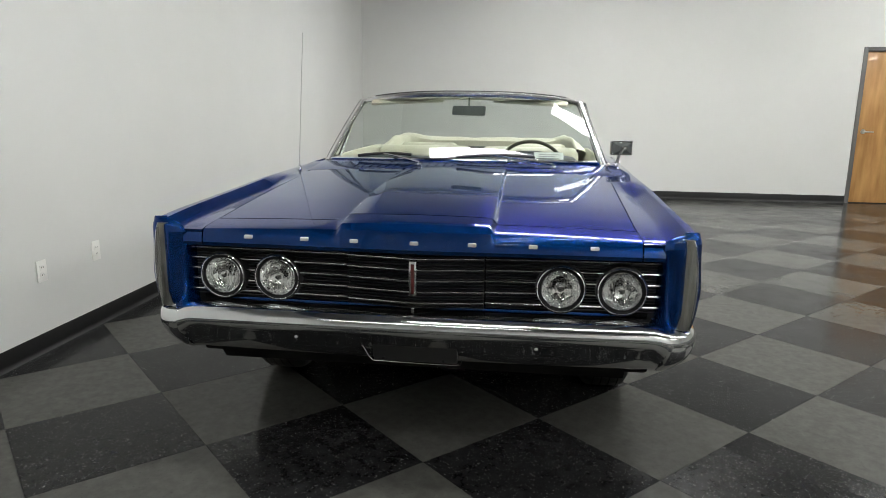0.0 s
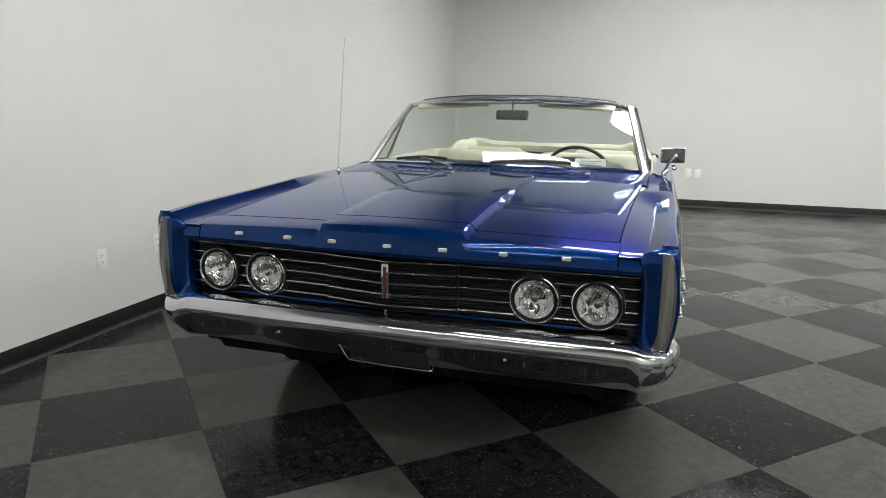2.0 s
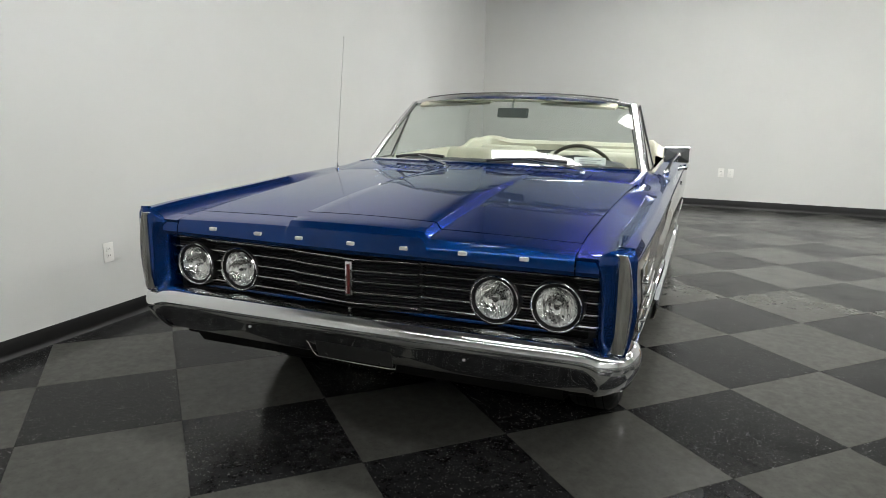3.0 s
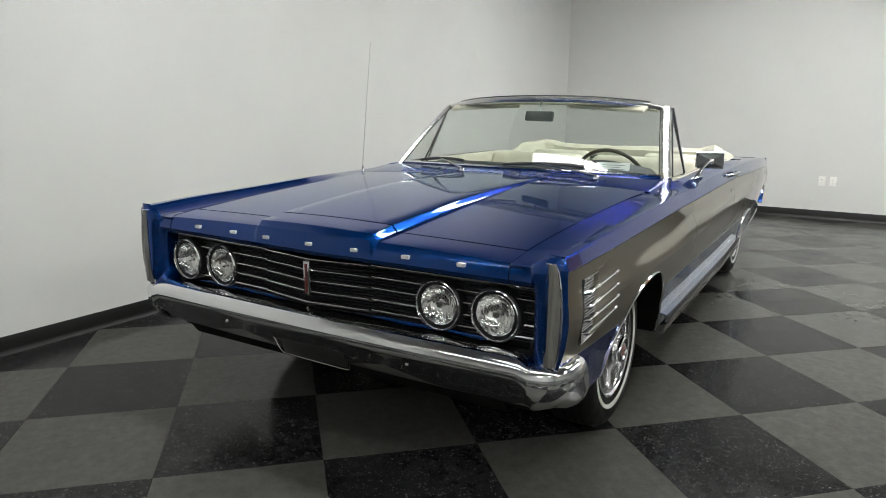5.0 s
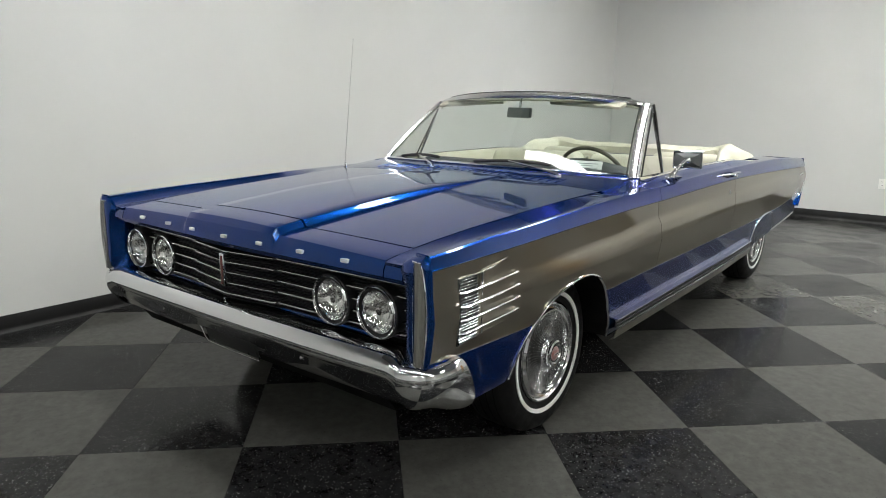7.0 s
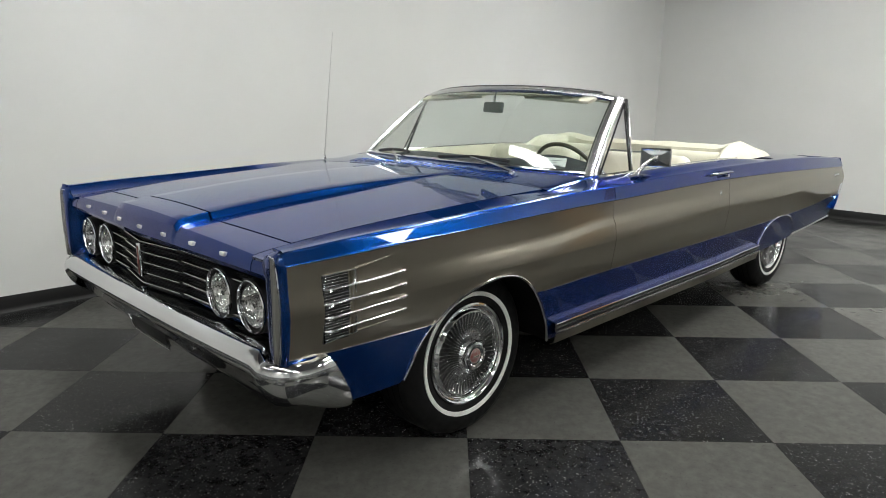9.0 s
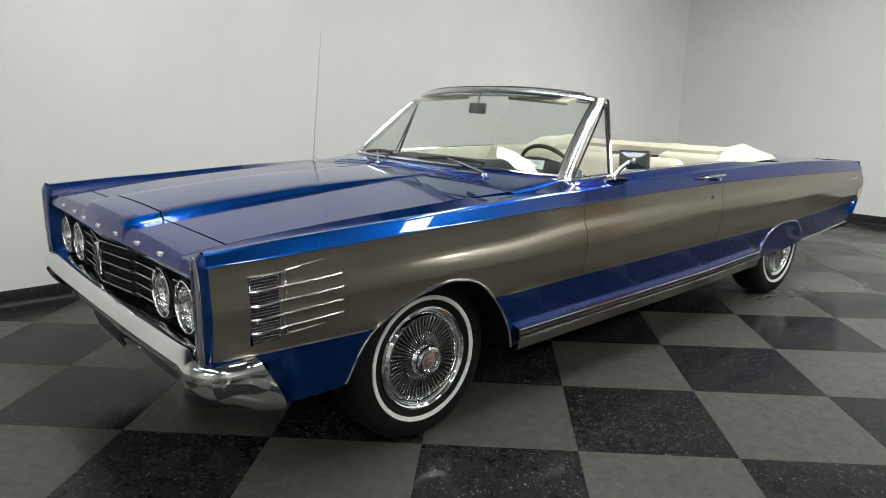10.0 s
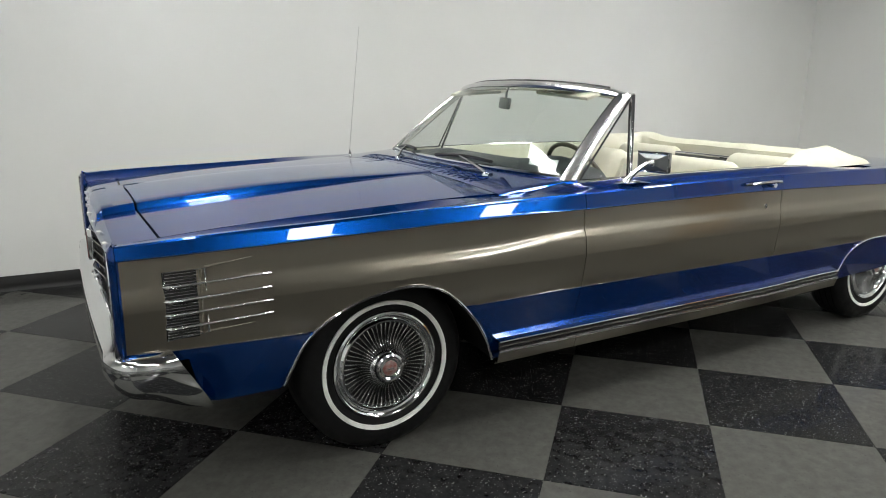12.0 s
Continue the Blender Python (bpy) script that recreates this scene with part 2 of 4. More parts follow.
def lathe(profile, m=None, bm=None, steps=48, turn=math.tau):
    """Turns (radius, height) pairs round the local z axis."""
    bm = bm or bmesh.new()
    m = m or Matrix()
    rows = []
    for k in range(steps + (turn < math.tau)):
        a = turn * k / steps
        rows.append([bm.verts.new(m @ Vector((r * math.cos(a), r * math.sin(a), h))) for r, h in profile])
    n = len(rows)
    for i in range(n if turn == math.tau else n - 1):
        for j in range(len(profile) - 1):
            bm.faces.new((rows[i][j], rows[(i + 1) % n][j], rows[(i + 1) % n][j + 1], rows[i][j + 1]))
    bmesh.ops.remove_doubles(bm, verts=bm.verts, dist=1e-5)
    return bm


def table(pairs):
    xs, ys = [p[0] for p in pairs], [p[1] for p in pairs]

    def at(x):
        # smooth between the given pairs
        i = max(0, min(len(xs) - 2, int(np.searchsorted(xs, x)) - 1))
        h = xs[i + 1] - xs[i]
        q = min(max((x - xs[i]) / h, 0.0), 1.0)
        slope = lambda k: (ys[min(k + 1, len(xs) - 1)] - ys[max(k - 1, 0)]) / (xs[min(k + 1, len(xs) - 1)] - xs[max(k - 1, 0)])
        a, b = slope(i) * h, slope(i + 1) * h
        return ys[i] + a * q + (3 * (ys[i + 1] - ys[i]) - 2 * a - b) * q * q + (a + b - 2 * (ys[i + 1] - ys[i])) * q ** 3
    return at


def spread(a, b, n):
    return [a + (b - a) * k / (n - 1) for k in range(n)]


def step(a, b, x):
    q = min(max((x - a) / (b - a), 0.0), 1.0)
    return q * q * (3 - 2 * q)


# ---- the room ----
WX0, WX1, WY0, WY1 = -2.5, 11.0, -4.2, 10.2
DOOR0, DOOR1, DOORH = 4.47, 5.385, 2.05

tagged(part("wall_west", boxed(WX0 - 0.15, WX0, WY0, WY1, 0, CEIL), WALL, smooth=0), "plain off-white painted wall", "wall", kind="structure")
tagged(part("wall_east", boxed(WX1, WX1 + 0.15, WY0, WY1, 0, CEIL), WALL, smooth=0), "plain off-white painted wall", "wall", kind="structure")
# Unseen wall, set close so that the front bumper mirrors something bright.
tagged(part("unseen_wall_south", boxed(WX0 - 0.15, WX1 + 0.15, WY0 - 0.15, WY0, 0, CEIL), WALL, smooth=0), "plain off-white painted wall", "wall", kind="structure")
bm = boxed(WX0 - 0.15, DOOR0 - 0.06, WY1, WY1 + 0.15, 0, CEIL)
box(bm, DOOR1 + 0.06, WX1 + 0.15, WY1, WY1 + 0.15, 0, CEIL)
box(bm, DOOR0 - 0.06, DOOR1 + 0.06, WY1, WY1 + 0.15, DOORH + 0.06, CEIL)
tagged(part("wall_north", bm, WALL, smooth=0), "off-white painted wall with a door opening", "wall", kind="structure")
tagged(part("ceiling", boxed(WX0 - 0.15, WX1 + 0.15, WY0 - 0.15, WY1 + 0.15, CEIL, CEIL + 0.1), CEILING, smooth=0), "plain grey ceiling above the hanging lights", "ceiling", kind="structure")


def cove(name, run, length, place):
    """A cove base strip with a rounded toe, run along x."""
    prof = [(0, 0), (0.018, 0), (0.014, 0.006), (0.007, 0.016), (0.005, 0.03), (0.005, 0.098), (0.003, 0.101), (0, 0.101)]
    bm = grid([[place @ Vector((x, -d, z)) for d, z in prof] for x in (0, length)])
    return tagged(part(name, bm, COVE), "black rubber cove base along the wall", "baseboard", kind="structure")


cove("baseboard_west", 0, WY1 - WY0, pose(WX0, WY0, 0, 0, 0, 90))
cove("baseboard_north", 0, DOOR0 - 0.06 - WX0, pose(WX0, WY1, 0))
cove("baseboard_north_door", 0, WX1 - DOOR1 - 0.06, pose(DOOR1 + 0.06, WY1, 0))
cove("baseboard_east", 0, WY1 - WY0, pose(WX1, WY1, 0, 0, 0, -90))
cove("baseboard_south", 0, WX1 - WX0, pose(WX1, WY0, 0, 0, 0, 180))

door = empty("door_1", pose(DOOR0, WY1, 0), "closed honey-brown wood veneer door in a grey steel frame", "door", kind="structure")
bm = boxed(-0.06, -0.005, -0.012, 0.13, 0, DOORH + 0.06, 0.003)
box(bm, DOOR1 - DOOR0 + 0.005, DOOR1 - DOOR0 + 0.06, -0.012, 0.13, 0, DOORH + 0.06, 0.003)
box(bm, -0.005, DOOR1 - DOOR0 + 0.005, -0.012, 0.13, DOORH + 0.004, DOORH + 0.06, 0.003)
part("door_frame", bm, FRAMEGREY, door, "grey painted steel frame")
part("door_leaf", boxed(0, DOOR1 - DOOR0, 0.012, 0.057, 0.012, DOORH, 0.002), WOOD, door)
bm = lathe([(0, 0.02), (0.026, 0.02), (0.031, 0.012), (0.033, 0), (0, 0)], pose(0.07, 0.012, 0.99, 90))
tube([(0.07, 0.0, 0.99), (0.07, -0.045, 0.99), (0.085, -0.055, 0.99), (0.18, -0.052, 0.988)], [0.011, 0.011, 0.011, 0.008], bm)
part("door_handle", bm, STEEL, door, "satin steel lever handle")


def outlet(place):
    """A duplex receptacle with its cover plate, facing -y."""
    ob = empty("wall_outlet", place, "ivory plastic duplex outlet on the white wall", "outlet", "wall outlets")
    part("cover_plate", boxed(-0.036, 0.036, -0.006, 0, -0.058, 0.058, 0.003), IVORY, ob)
    for z in (-0.02, 0.02):
        f = part("socket", boxed(-0.017, 0.017, -0.009, -0.005, z - 0.014, z + 0.014, 0.002), IVORY, ob)
        for x in (-0.006, 0.006):
            part("slot", boxed(x - 0.0012, x + 0.0012, -0.0098, -0.0085, z - 0.003, z + 0.006), SLOT, f, smooth=0)
    return ob


outlet(pose(WX0, 3.256, 0.432, 0, 0, 90))
outlet(pose(WX0, 3.712, 0.446, 0, 0, 90))
outlet(pose(0.89, WY1, 0.466))
outlet(pose(1.01, WY1, 0.466))


def ceiling_light(place, wide, long, drop):
    ob = empty("ceiling_light", place, "assumed hanging light panel with a white diffuser, out of view", "ceiling light", "ceiling lights")
    x, y = wide / 2, long / 2
    bm = boxed(-x - 0.02, x + 0.02, -y - 0.02, -y, -0.03, 0)
    box(bm, -x - 0.02, x + 0.02, y, y + 0.02, -0.03, 0)
    box(bm, -x - 0.02, -x, -y, y, -0.03, 0)
    box(bm, x, x + 0.02, -y, y, -0.03, 0)
    part("frame", bm, IVORY, ob, smooth=0)
    part("housing", boxed(-x - 0.02, x + 0.02, -y - 0.02, y + 0.02, 0.0, 0.06, 0.004), IVORY, ob)
    for s in (-1, 1):
        part("rod", tube([(s * x * 0.8, 0, 0.05), (s * x * 0.8, 0, drop)], 0.004, sides=6), STEEL, ob)
    part("diffuser", boxed(-x, x, -y, y, -0.02, -0.004), GLOW, ob, smooth=0)
    return ob


for size, places in ((PANEL, LAMPS_AT), (PANEL, HIGH_AT), (SLIM, SLIM_AT), (STRIP, STRIP_AT)):
    first = ceiling_light(pose(*places[0]), *size, CEIL - places[0][2])
    for place in places[1:]:
        copy_thing(first, pose(*place))

# ---- the car: u across (driver's side positive), v backwards from the front axle, z up ----
car = empty("car", pose(-0.369, 3.29, 0, 0, 0, 0.3), "blue and silver two-tone 1960s convertible with its top down, cream interior", "car")

HALF = table([(-0.90, 0.978), (-0.75, 0.985), (0.0, 0.996), (0.8, 0.993), (2.0, 0.987), (3.0, 0.976), (3.8, 0.952), (4.6, 0.905)])
CREST = table([(-0.90, 0.898), (-0.64, 0.911), (-0.26, 0.922), (0.2, 0.937), (0.8, 0.946), (1.5, 0.957), (2.6, 0.954), (3.3, 0.941), (4.0, 0.905), (4.6, 0.862)])
UPPER = table([(-0.90, 0.856), (-0.47, 0.864), (-0.06, 0.874), (0.45, 0.882), (0.83, 0.882), (2.0, 0.886), (3.27, 0.852), (4.6, 0.795)])
LOWER = table([(-0.90, 0.573), (-0.66, 0.564), (-0.3, 0.556), (0.33, 0.558), (0.83, 0.560), (2.0, 0.550), (2.7, 0.546), (3.5, 0.55), (4.6, 0.57)])
ARCH_F = table([(-0.425, 0.30), (-0.40, 0.378), (-0.34, 0.514), (-0.286, 0.569), (-0.198, 0.624), (-0.06, 0.664), (0.06, 0.670), (0.186, 0.626), (0.325, 0.492), (0.385, 0.406), (0.433, 0.312), (0.45, 0.28)])
ARCH_R = table([(2.710, 0.31), (2.743, 0.371), (2.794, 0.478), (2.898, 0.537), (3.060, 0.553), (3.240, 0.530), (3.370, 0.470), (3.430, 0.410), (3.455, 0.35)])
EDGE = table([(-0.90, 0.79), (-0.62, 0.785), (0.2, 0.806), (0.5, 0.822), (0.83, 0.835), (1.2, 0.862)])


HOODLINE = table([(-0.88, 0.868), (-0.84, 0.876), (-0.74, 0.887), (-0.6, 0.900), (-0.4, 0.9165), (-0.2, 0.9305), (0.0, 0.943), (0.2, 0.953), (0.4, 0.961), (0.6, 0.967)])


def hood_drop(v):
    return 0.012 + 0.010 * step(-0.8, 0.2, v)


def low(v):
    """The body's lower edge."""
    if -0.42 < v < 0.44:
        return max(ARCH_F(v), 0.36) if v < 0 else ARCH_F(v)
    if 2.715 < v < 3.45:
        return ARCH_R(v)
    if v <= -0.42:
        return 0.36 if v > -0.70 else 0.53
    return 0.295 if v < 3 else 0.362 + 0.015 * step(3.4, 4.5, v)


def shoulder(v):
    """How far the door tops rise inwards above the crest."""
    return 0.030 * step(0.55, 0.85, v) * (1 - step(2.2, 3.0, v))


def levels(v, inner):
    w, c, up, lo = HALF(v), CREST(v), UPPER(v), LOWER(v)
    g = 0.008 * step(-0.6, 0.1, v) * (1 - step(1.0, 2.0, v))
    k = 0.25 + 1.20 * step(-0.35, 0.05, v) * (1 - 0.70 * step(1.2, 2.1, v))
    zc = 0.785 - 0.030 * (1 - step(0.3, 0.8, v))
    wide = min(0.0205, 0.40 * (c - up - 0.012)) * (1 - 0.5 * step(0.6, 0.85, v)) * (0.65 + 0.35 * step(-0.80, -0.50, v))
    face = lambda q: (w - 0.009 - wide + wide * q, c - 0.008 + (up + 0.004 - c + 0.008) * q)
    za = min(zc + 0.018, up - 0.03)
    roll = lambda q: (w - 0.005 - 0.0080 * k + (0.002 + 0.0080 * k + 0.4 * g) * (1.3 * q - 0.3 * q * q), za - 0.036 * q)
    dip = max(0.0, c - 0.006 - (HOODLINE(v) - hood_drop(v))) * step(0.75, 0.45, v) + 0.006
    h = shoulder(v)
    q = step(0.45, 0.80, v)
    vd = max(dip, 0.042 * (1 - step(0.0, 0.45, v)))
    return [(inner, c - dip + h), (w - 0.116 + 0.028 * q, c - vd * 0.98 + 0.8 * h), (w - 0.102 + 0.036 * q, c - vd * (0.93 - 0.43 * q) + 0.45 * h), (w - 0.052, c - 0.001 - 0.07 * vd * (1 - q) + 0.1 * h), (w - 0.0145 - wide, c - 0.003), (w - 0.009 - wide, c - 0.008), face(0.12), face(0.88), (w - 0.009, up + 0.004),
            (w - 0.007, up), (w - 0.008 - 0.0100 * k, up - 0.003), (w - 0.006 - 0.0085 * k, min(zc + 0.035, up - 0.02)), roll(0), roll(0.25), roll(0.75), roll(1), (w + g, 0.7035), (w - 0.0005 + g, 0.6985), (w - 0.0085 + 0.9 * g, 0.63), (w - 0.017 + 0.75 * g, lo + 0.006), (w - 0.019 + 0.7 * g, lo),
            (w - 0.0215 + 0.65 * g, lo - 0.012), (w - 0.024 + 0.6 * g, lo - 0.03), (w - 0.040, 0.46), (w - 0.048, 0.395), (w - 0.070, 0.32), (w - 0.080, 0.29)]


def side_u(v, z):
    ls = levels(v, 0.8)[3:]
    for (a, za), (b, zb) in zip(ls, ls[1:]):
        if za >= z >= zb:
            return a + (b - a) * (za - z) / max(za - zb, 1e-6)
    return ls[-1][0] if z < 0.4 else ls[0][0]


PAINT = [0] * 10 + [1] * 10 + [0] * 6


def column(v, inner, s, lean=None, cut=True):
    out = []
    bottom = low(v) if cut else 0.3
    for k, (u, z) in enumerate(levels(v, inner)):
        if z < bottom:
            z, u = bottom, side_u(v, bottom)
        u -= 0.07 * step(-0.60, -0.74, v) * min(max((0.53 - z) / 0.1, 0.0), 1.0)
        dv = lean(z) if lean else 0.0
        out.append((s * u, v + dv, z))
    return out


def side_panel(name, vs, inner, s, label="", lean=None):
    rows = [column(v, inner(v), s, lean if v == vs[-1] else None) for v in vs]
    bm = grid(rows, flip=s < 0, slots=PAINT)
    for f in bm.faces:
        if f.calc_center_median().y < -0.8655:
            f.material_index = 0
    return part(name, bm, (BLUE, SILVER), car, label, smooth=28, solid=0.010)


def fender_cap(s):
    """The fender's end folds round the upright lamp at its tip."""
    v, c = -0.876, CREST(-0.876)
    rows = []
    for z in [c - 0.002, c - 0.008, c - 0.02, c - 0.035] + spread(c - 0.055, 0.545, 9):
        back = 0.008 * step(c - 0.02, c - 0.003, z) + 0.015 * step(0.6, 0.545, z)
        u0 = 0.858 + 0.068 * min(max((z - c + 0.040) / 0.036, 0.0), 1.0)
        u1 = min(side_u(v, z), 0.952 if z > c - 0.004 else 2)
        f = step(0.795, 0.815, z)
        rows.append([(s * u0, -0.77 - 0.10 * f, z), (s * (u0 + 0.003), -0.806 - 0.068 * f + back, z), (s * (u0 + 0.011), -0.846 - 0.034 * f + back, z), (s * (u0 + 0.026), -0.876 - 0.008 * f + back, z), (s * max(u0 + 0.036, 0.900), -0.887 + back, z), (s * max(u0 + 0.042, 0.910), -0.889 + back, z), (s * (u1 - 0.012), -0.889 + back, z), (s * (u1 - 0.004), -0.885 + back, z), (s * u1, v, z)])
    return part("fender_tip", grid(rows, flip=s < 0), BLUE, car, smooth=40, solid=0.008)


FV = [-0.876, -0.87, -0.852, -0.80, -0.752, -0.738, -0.70, -0.66, -0.62, -0.58, -0.5, -0.46, -0.43] + spread(-0.419, 0.439, 40) + spread(0.4405, 0.8275, 9)
QV = spread(2.0904, 2.714, 8) + spread(2.717, 3.449, 34) + spread(3.4505, 4.500, 14)
TAIL = table([(0.38, -0.09), (0.46, 0.03), (0.52, 0.08), (0.60, 0.12), (0.735, 0.09), (0.80, 0.05), (0.86, 0.010), (0.9, -0.012)])
for s in (1, -1):
    side_panel("front_fender", FV, EDGE, s, "blue fender with a silver side panel")
    fender_cap(s)
    door_side = side_panel("door", spread(0.8310, 2.0872, 14), lambda v: HALF(v) - 0.115, s, "blue and silver door")
    quarter = side_panel("quarter_panel", QV, lambda v: HALF(v) - 0.10 - 0.03 * step(2.9, 3.3, v), s, "blue and silver rear quarter panel", lean=TAIL)
    # thin black line under the belt and silver lower moulding, along the colour breaks
    for name, line, du, r, a, b in (("belt_dark_line", UPPER, -0.002, 0.0018, -0.84, 4.2), ("lower_moulding", LOWER, -0.008, 0.0050, -0.84, 4.3)):
        for lo_v, hi_v in ((a, 0.8275), (0.8310, 2.0872), (2.0904, b)):
            vs = spread(lo_v, hi_v, 24)
            run = []
            for v in vs + [None]:
                if v is not None and line(v) > low(v) + 0.004:
                    run.append((s * (side_u(v, line(v)) + du + 0.004), v, line(v)))
                elif run:
                    if len(run) > 1:
                        part(name, tube(run, r, sides=6), SILVER if name == "lower_moulding" else BLACK, car)
                    run = []
    for name, arch, a, b, n in (("wheel_arch_trim", ARCH_F, -0.404, 0.443, 44), ("wheel_arch_trim", ARCH_R, 2.716, 3.447, 40)):
        pts = [(s * (side_u(v, arch(v)) + 0.002), v, arch(v)) for v in spread(a, b, n)]
        part(name, tube(pts, 0.0055, sides=8), CHROME, car, "polished wheel arch trim")
        rows = [[(s * (side_u(v, arch(v)) - 0.004), v, arch(v)), (s * 0.80, v, arch(v) + 0.01), (s * 0.56, v, arch(v) + 0.01), (s * 0.56, v, 0.28)] for v in spread(a, b, n)]
        part("wheel_well", grid(rows, flip=s < 0), UNDER, car, "black wheel well", solid=0.006)
    # low-cut skirt over the rear wheel
    vs = spread(2.735, 3.435, 26)
    rows = []
    for v in vs:
        top, bottom = ARCH_R(v) - 0.004, 0.322 + 0.03 * step(3.12, 3.44, v) + 0.014 * math.sin((v - 2.73) / 0.7 * math.pi)
        bottom = min(bottom, top - 0.002)
        rows.append([(s * (side_u(v, z) + 0.004), v, z) for z in spread(top, bottom, 6)])
    part("fender_skirt", grid(rows, flip=s < 0), BLUE, car, "blue fender skirt", solid=0.008)
    # ribbed bright sill
    sill = [(-0.050, 0.399), (-0.022, 0.396), (-0.021, 0.392), (-0.030, 0.390), (-0.030, 0.379), (-0.021, 0.377), (-0.021, 0.374), (-0.030, 0.372), (-0.030, 0.361),
            (-0.021, 0.359), (-0.020, 0.354), (-0.022, 0.348), (-0.024, 0.345), (-0.036, 0.302), (-0.055, 0.292)]
    slots = [0, 0, 1, 1, 1, 0, 1, 1, 1, 0, 0, 2, 2, 2]
    for a, b in ((0.440, 0.8275), (0.8310, 2.0872), (2.0904, 2.71)):
        rows = [[(s * (HALF(v) + du), v, z - 0.011 + 0.012 * step(2.0, 2.6, v)) for du, z in sill] for v in spread(a, b, 8)]
        part("sill_moulding", grid(rows, flip=s < 0, slots=slots), (CHROME, BLACK, SILVER), car, "ribbed bright metal sill moulding", solid=0.004)
    rows = [[(s * (side_u(v, low(v)) + 0.002), v, low(v) + 0.012), (s * (side_u(v, low(v)) + 0.006), v, low(v)), (s * (side_u(v, low(v)) - 0.02), v, low(v) - 0.012)] for v in spread(3.46, 4.47, 10)]
    part("rear_sill_moulding", grid(rows, flip=s < 0), SPEAR, car, solid=0.004)


# hood, nose and cowl
def hood_z(u, v):
    a = abs(u)
    base = HOODLINE(v) - hood_drop(v) * max(0.0, (a - 0.3) / 0.5) ** 1.4
    rise = 0.024 * step(0.288, 0.264, a) * (1 - 0.7 * step(-0.35, 0.50, v)) + 0.005 * max(0.0, 1 - (a / 0.27) ** 2)
    return base + rise


def seam(u):
    return -0.747 + 0.014 * max(0.0, (abs(u) - 0.29) / 0.5)


HU = [x * 0.79 for x in spread(-1, -0.4, 12)] + [-0.300, -0.290, -0.285, -0.280, -0.274, -0.269, -0.263, -0.2, -0.1, 0, 0.1, 0.2, 0.263, 0.269, 0.274, 0.280, 0.285, 0.290, 0.300] + [x * 0.79 for x in spread(0.4, 1, 12)]
rows = []
for q in spread(0, 1, 26):
    row = []
    for u in HU:
        v = seam(u) + (0.500 - seam(u)) * q
        k = (EDGE(v) - 0.004) / 0.79
        uu = u * (1 + (k - 1) * max(0.0, (abs(u) - 0.32) / 0.47))
        row.append((uu, v, hood_z(u, v)))
    rows.append(row)
part("hood", grid(rows), BLUE, car, "blue hood with a raised centre", smooth=24, solid=0.012)
rows = []
for q in spread(0, 1, 10):
    row = []
    for u in HU:
        v0, v1 = -0.866, seam(u) - 0.008
        v = v0 + (v1 - v0) * q
        row.append((u * 0.994, v, hood_z(u, v)))
    rows.append(row)
face = [(-0.880, 0.852), (-0.889, 0.832), (-0.892, 0.812), (-0.886, 0.798), (-0.86, 0.794)]
bow = lambda u: -0.010 * max(0.0, 1 - abs(u) / 0.5) + 0.010 * (u / 0.8) ** 2
lift = lambda u, z: 0.024 * step(0.288, 0.264, abs(u)) * step(0.815, 0.852, z)
nose = [[(u * 0.994, v + bow(u) * step(-0.866, -0.88, v), z + lift(u, z)) for u in HU] for v, z in face[::-1]]
part("nose_panel", grid(nose + rows), BLUE, car, "blue nose panel above the grille", smooth=24, solid=0.010)
for s in (1, -1):
    us = spread(0.790, 0.862, 6)
    rows = [[(s * u, v + bow(u), z) for u in us] for v, z in face[::-1]] + [[(s * u, v, levels(v, 0.79)[0][1] - 0.001) for u in us] for v in spread(-0.873, -0.80, 4)]
    part("nose_corner", grid(rows, flip=s < 0), BLUE, car, smooth=24, solid=0.010)


def screen_low(u):
    a = min(abs(u) / 0.82, 1.0)
    return (u, 0.70 + 0.155 * a ** 2.2, 0.998 - 0.014 * a ** 2.5)


def screen_top(u):
    a = min(abs(u) / 0.69, 1.0)
    return (u, 1.09 + 0.155 * a ** 2.4, 1.370 - 0.045 * a ** 2.6)


def screen(a, t):
    """A point of the windshield: a across from -1 to 1, t from its foot to its top."""
    p, q = Vector(screen_low(0.815 * a)), Vector(screen_top(0.70 * a))
    return p.lerp(q, t) + Vector((0, -0.022, 0.018)) * (4 * t * (1 - t) * (1 - 0.6 * abs(a) ** 4))


rows = []
CU = spread(-0.825, 0.825, 45)
for q in spread(0, 1, 9):
    row = []
    for u in CU:
        p, z0 = screen_low(u), hood_z(u * 0.95, 0.49)
        v = 0.505 + (p[1] + 0.03 - 0.505) * q
        row.append((u, v, z0 + (p[2] - 0.004 - z0) * q ** 0.8))
    # the cowl's ends turn down to the fenders
    (_, v, z) = row[-1]
    side = [(0.838, v + 0.01 * q, z - 0.003), (0.846, v + 0.012 * q, z - 0.012), (0.850, v + 0.012 * q, min(z - 0.013, 0.925))]
    row = [(-x, y, h) for x, y, h in side[::-1]] + row + side
    rows.append(row)
part("cowl_panel", grid(rows), BLUE, car, "blue cowl panel under the windshield", smooth=30, solid=0.01)
for u in spread(-0.58, 0.58, 26):
    p, z0 = screen_low(u), hood_z(u * 0.95, 0.49)
    z = lambda v: z0 + (p[2] - 0.004 - z0) * ((v - 0.505) / (p[1] + 0.03 - 0.505)) ** 0.8
    part("cowl_louvre", tube([(u - 0.006, 0.53, z(0.53) + 0.001), (u, 0.575, z(0.575) + 0.004), (u + 0.006, 0.62, z(0.62) + 0.001)], 0.0016, sides=6), BLUE, car)
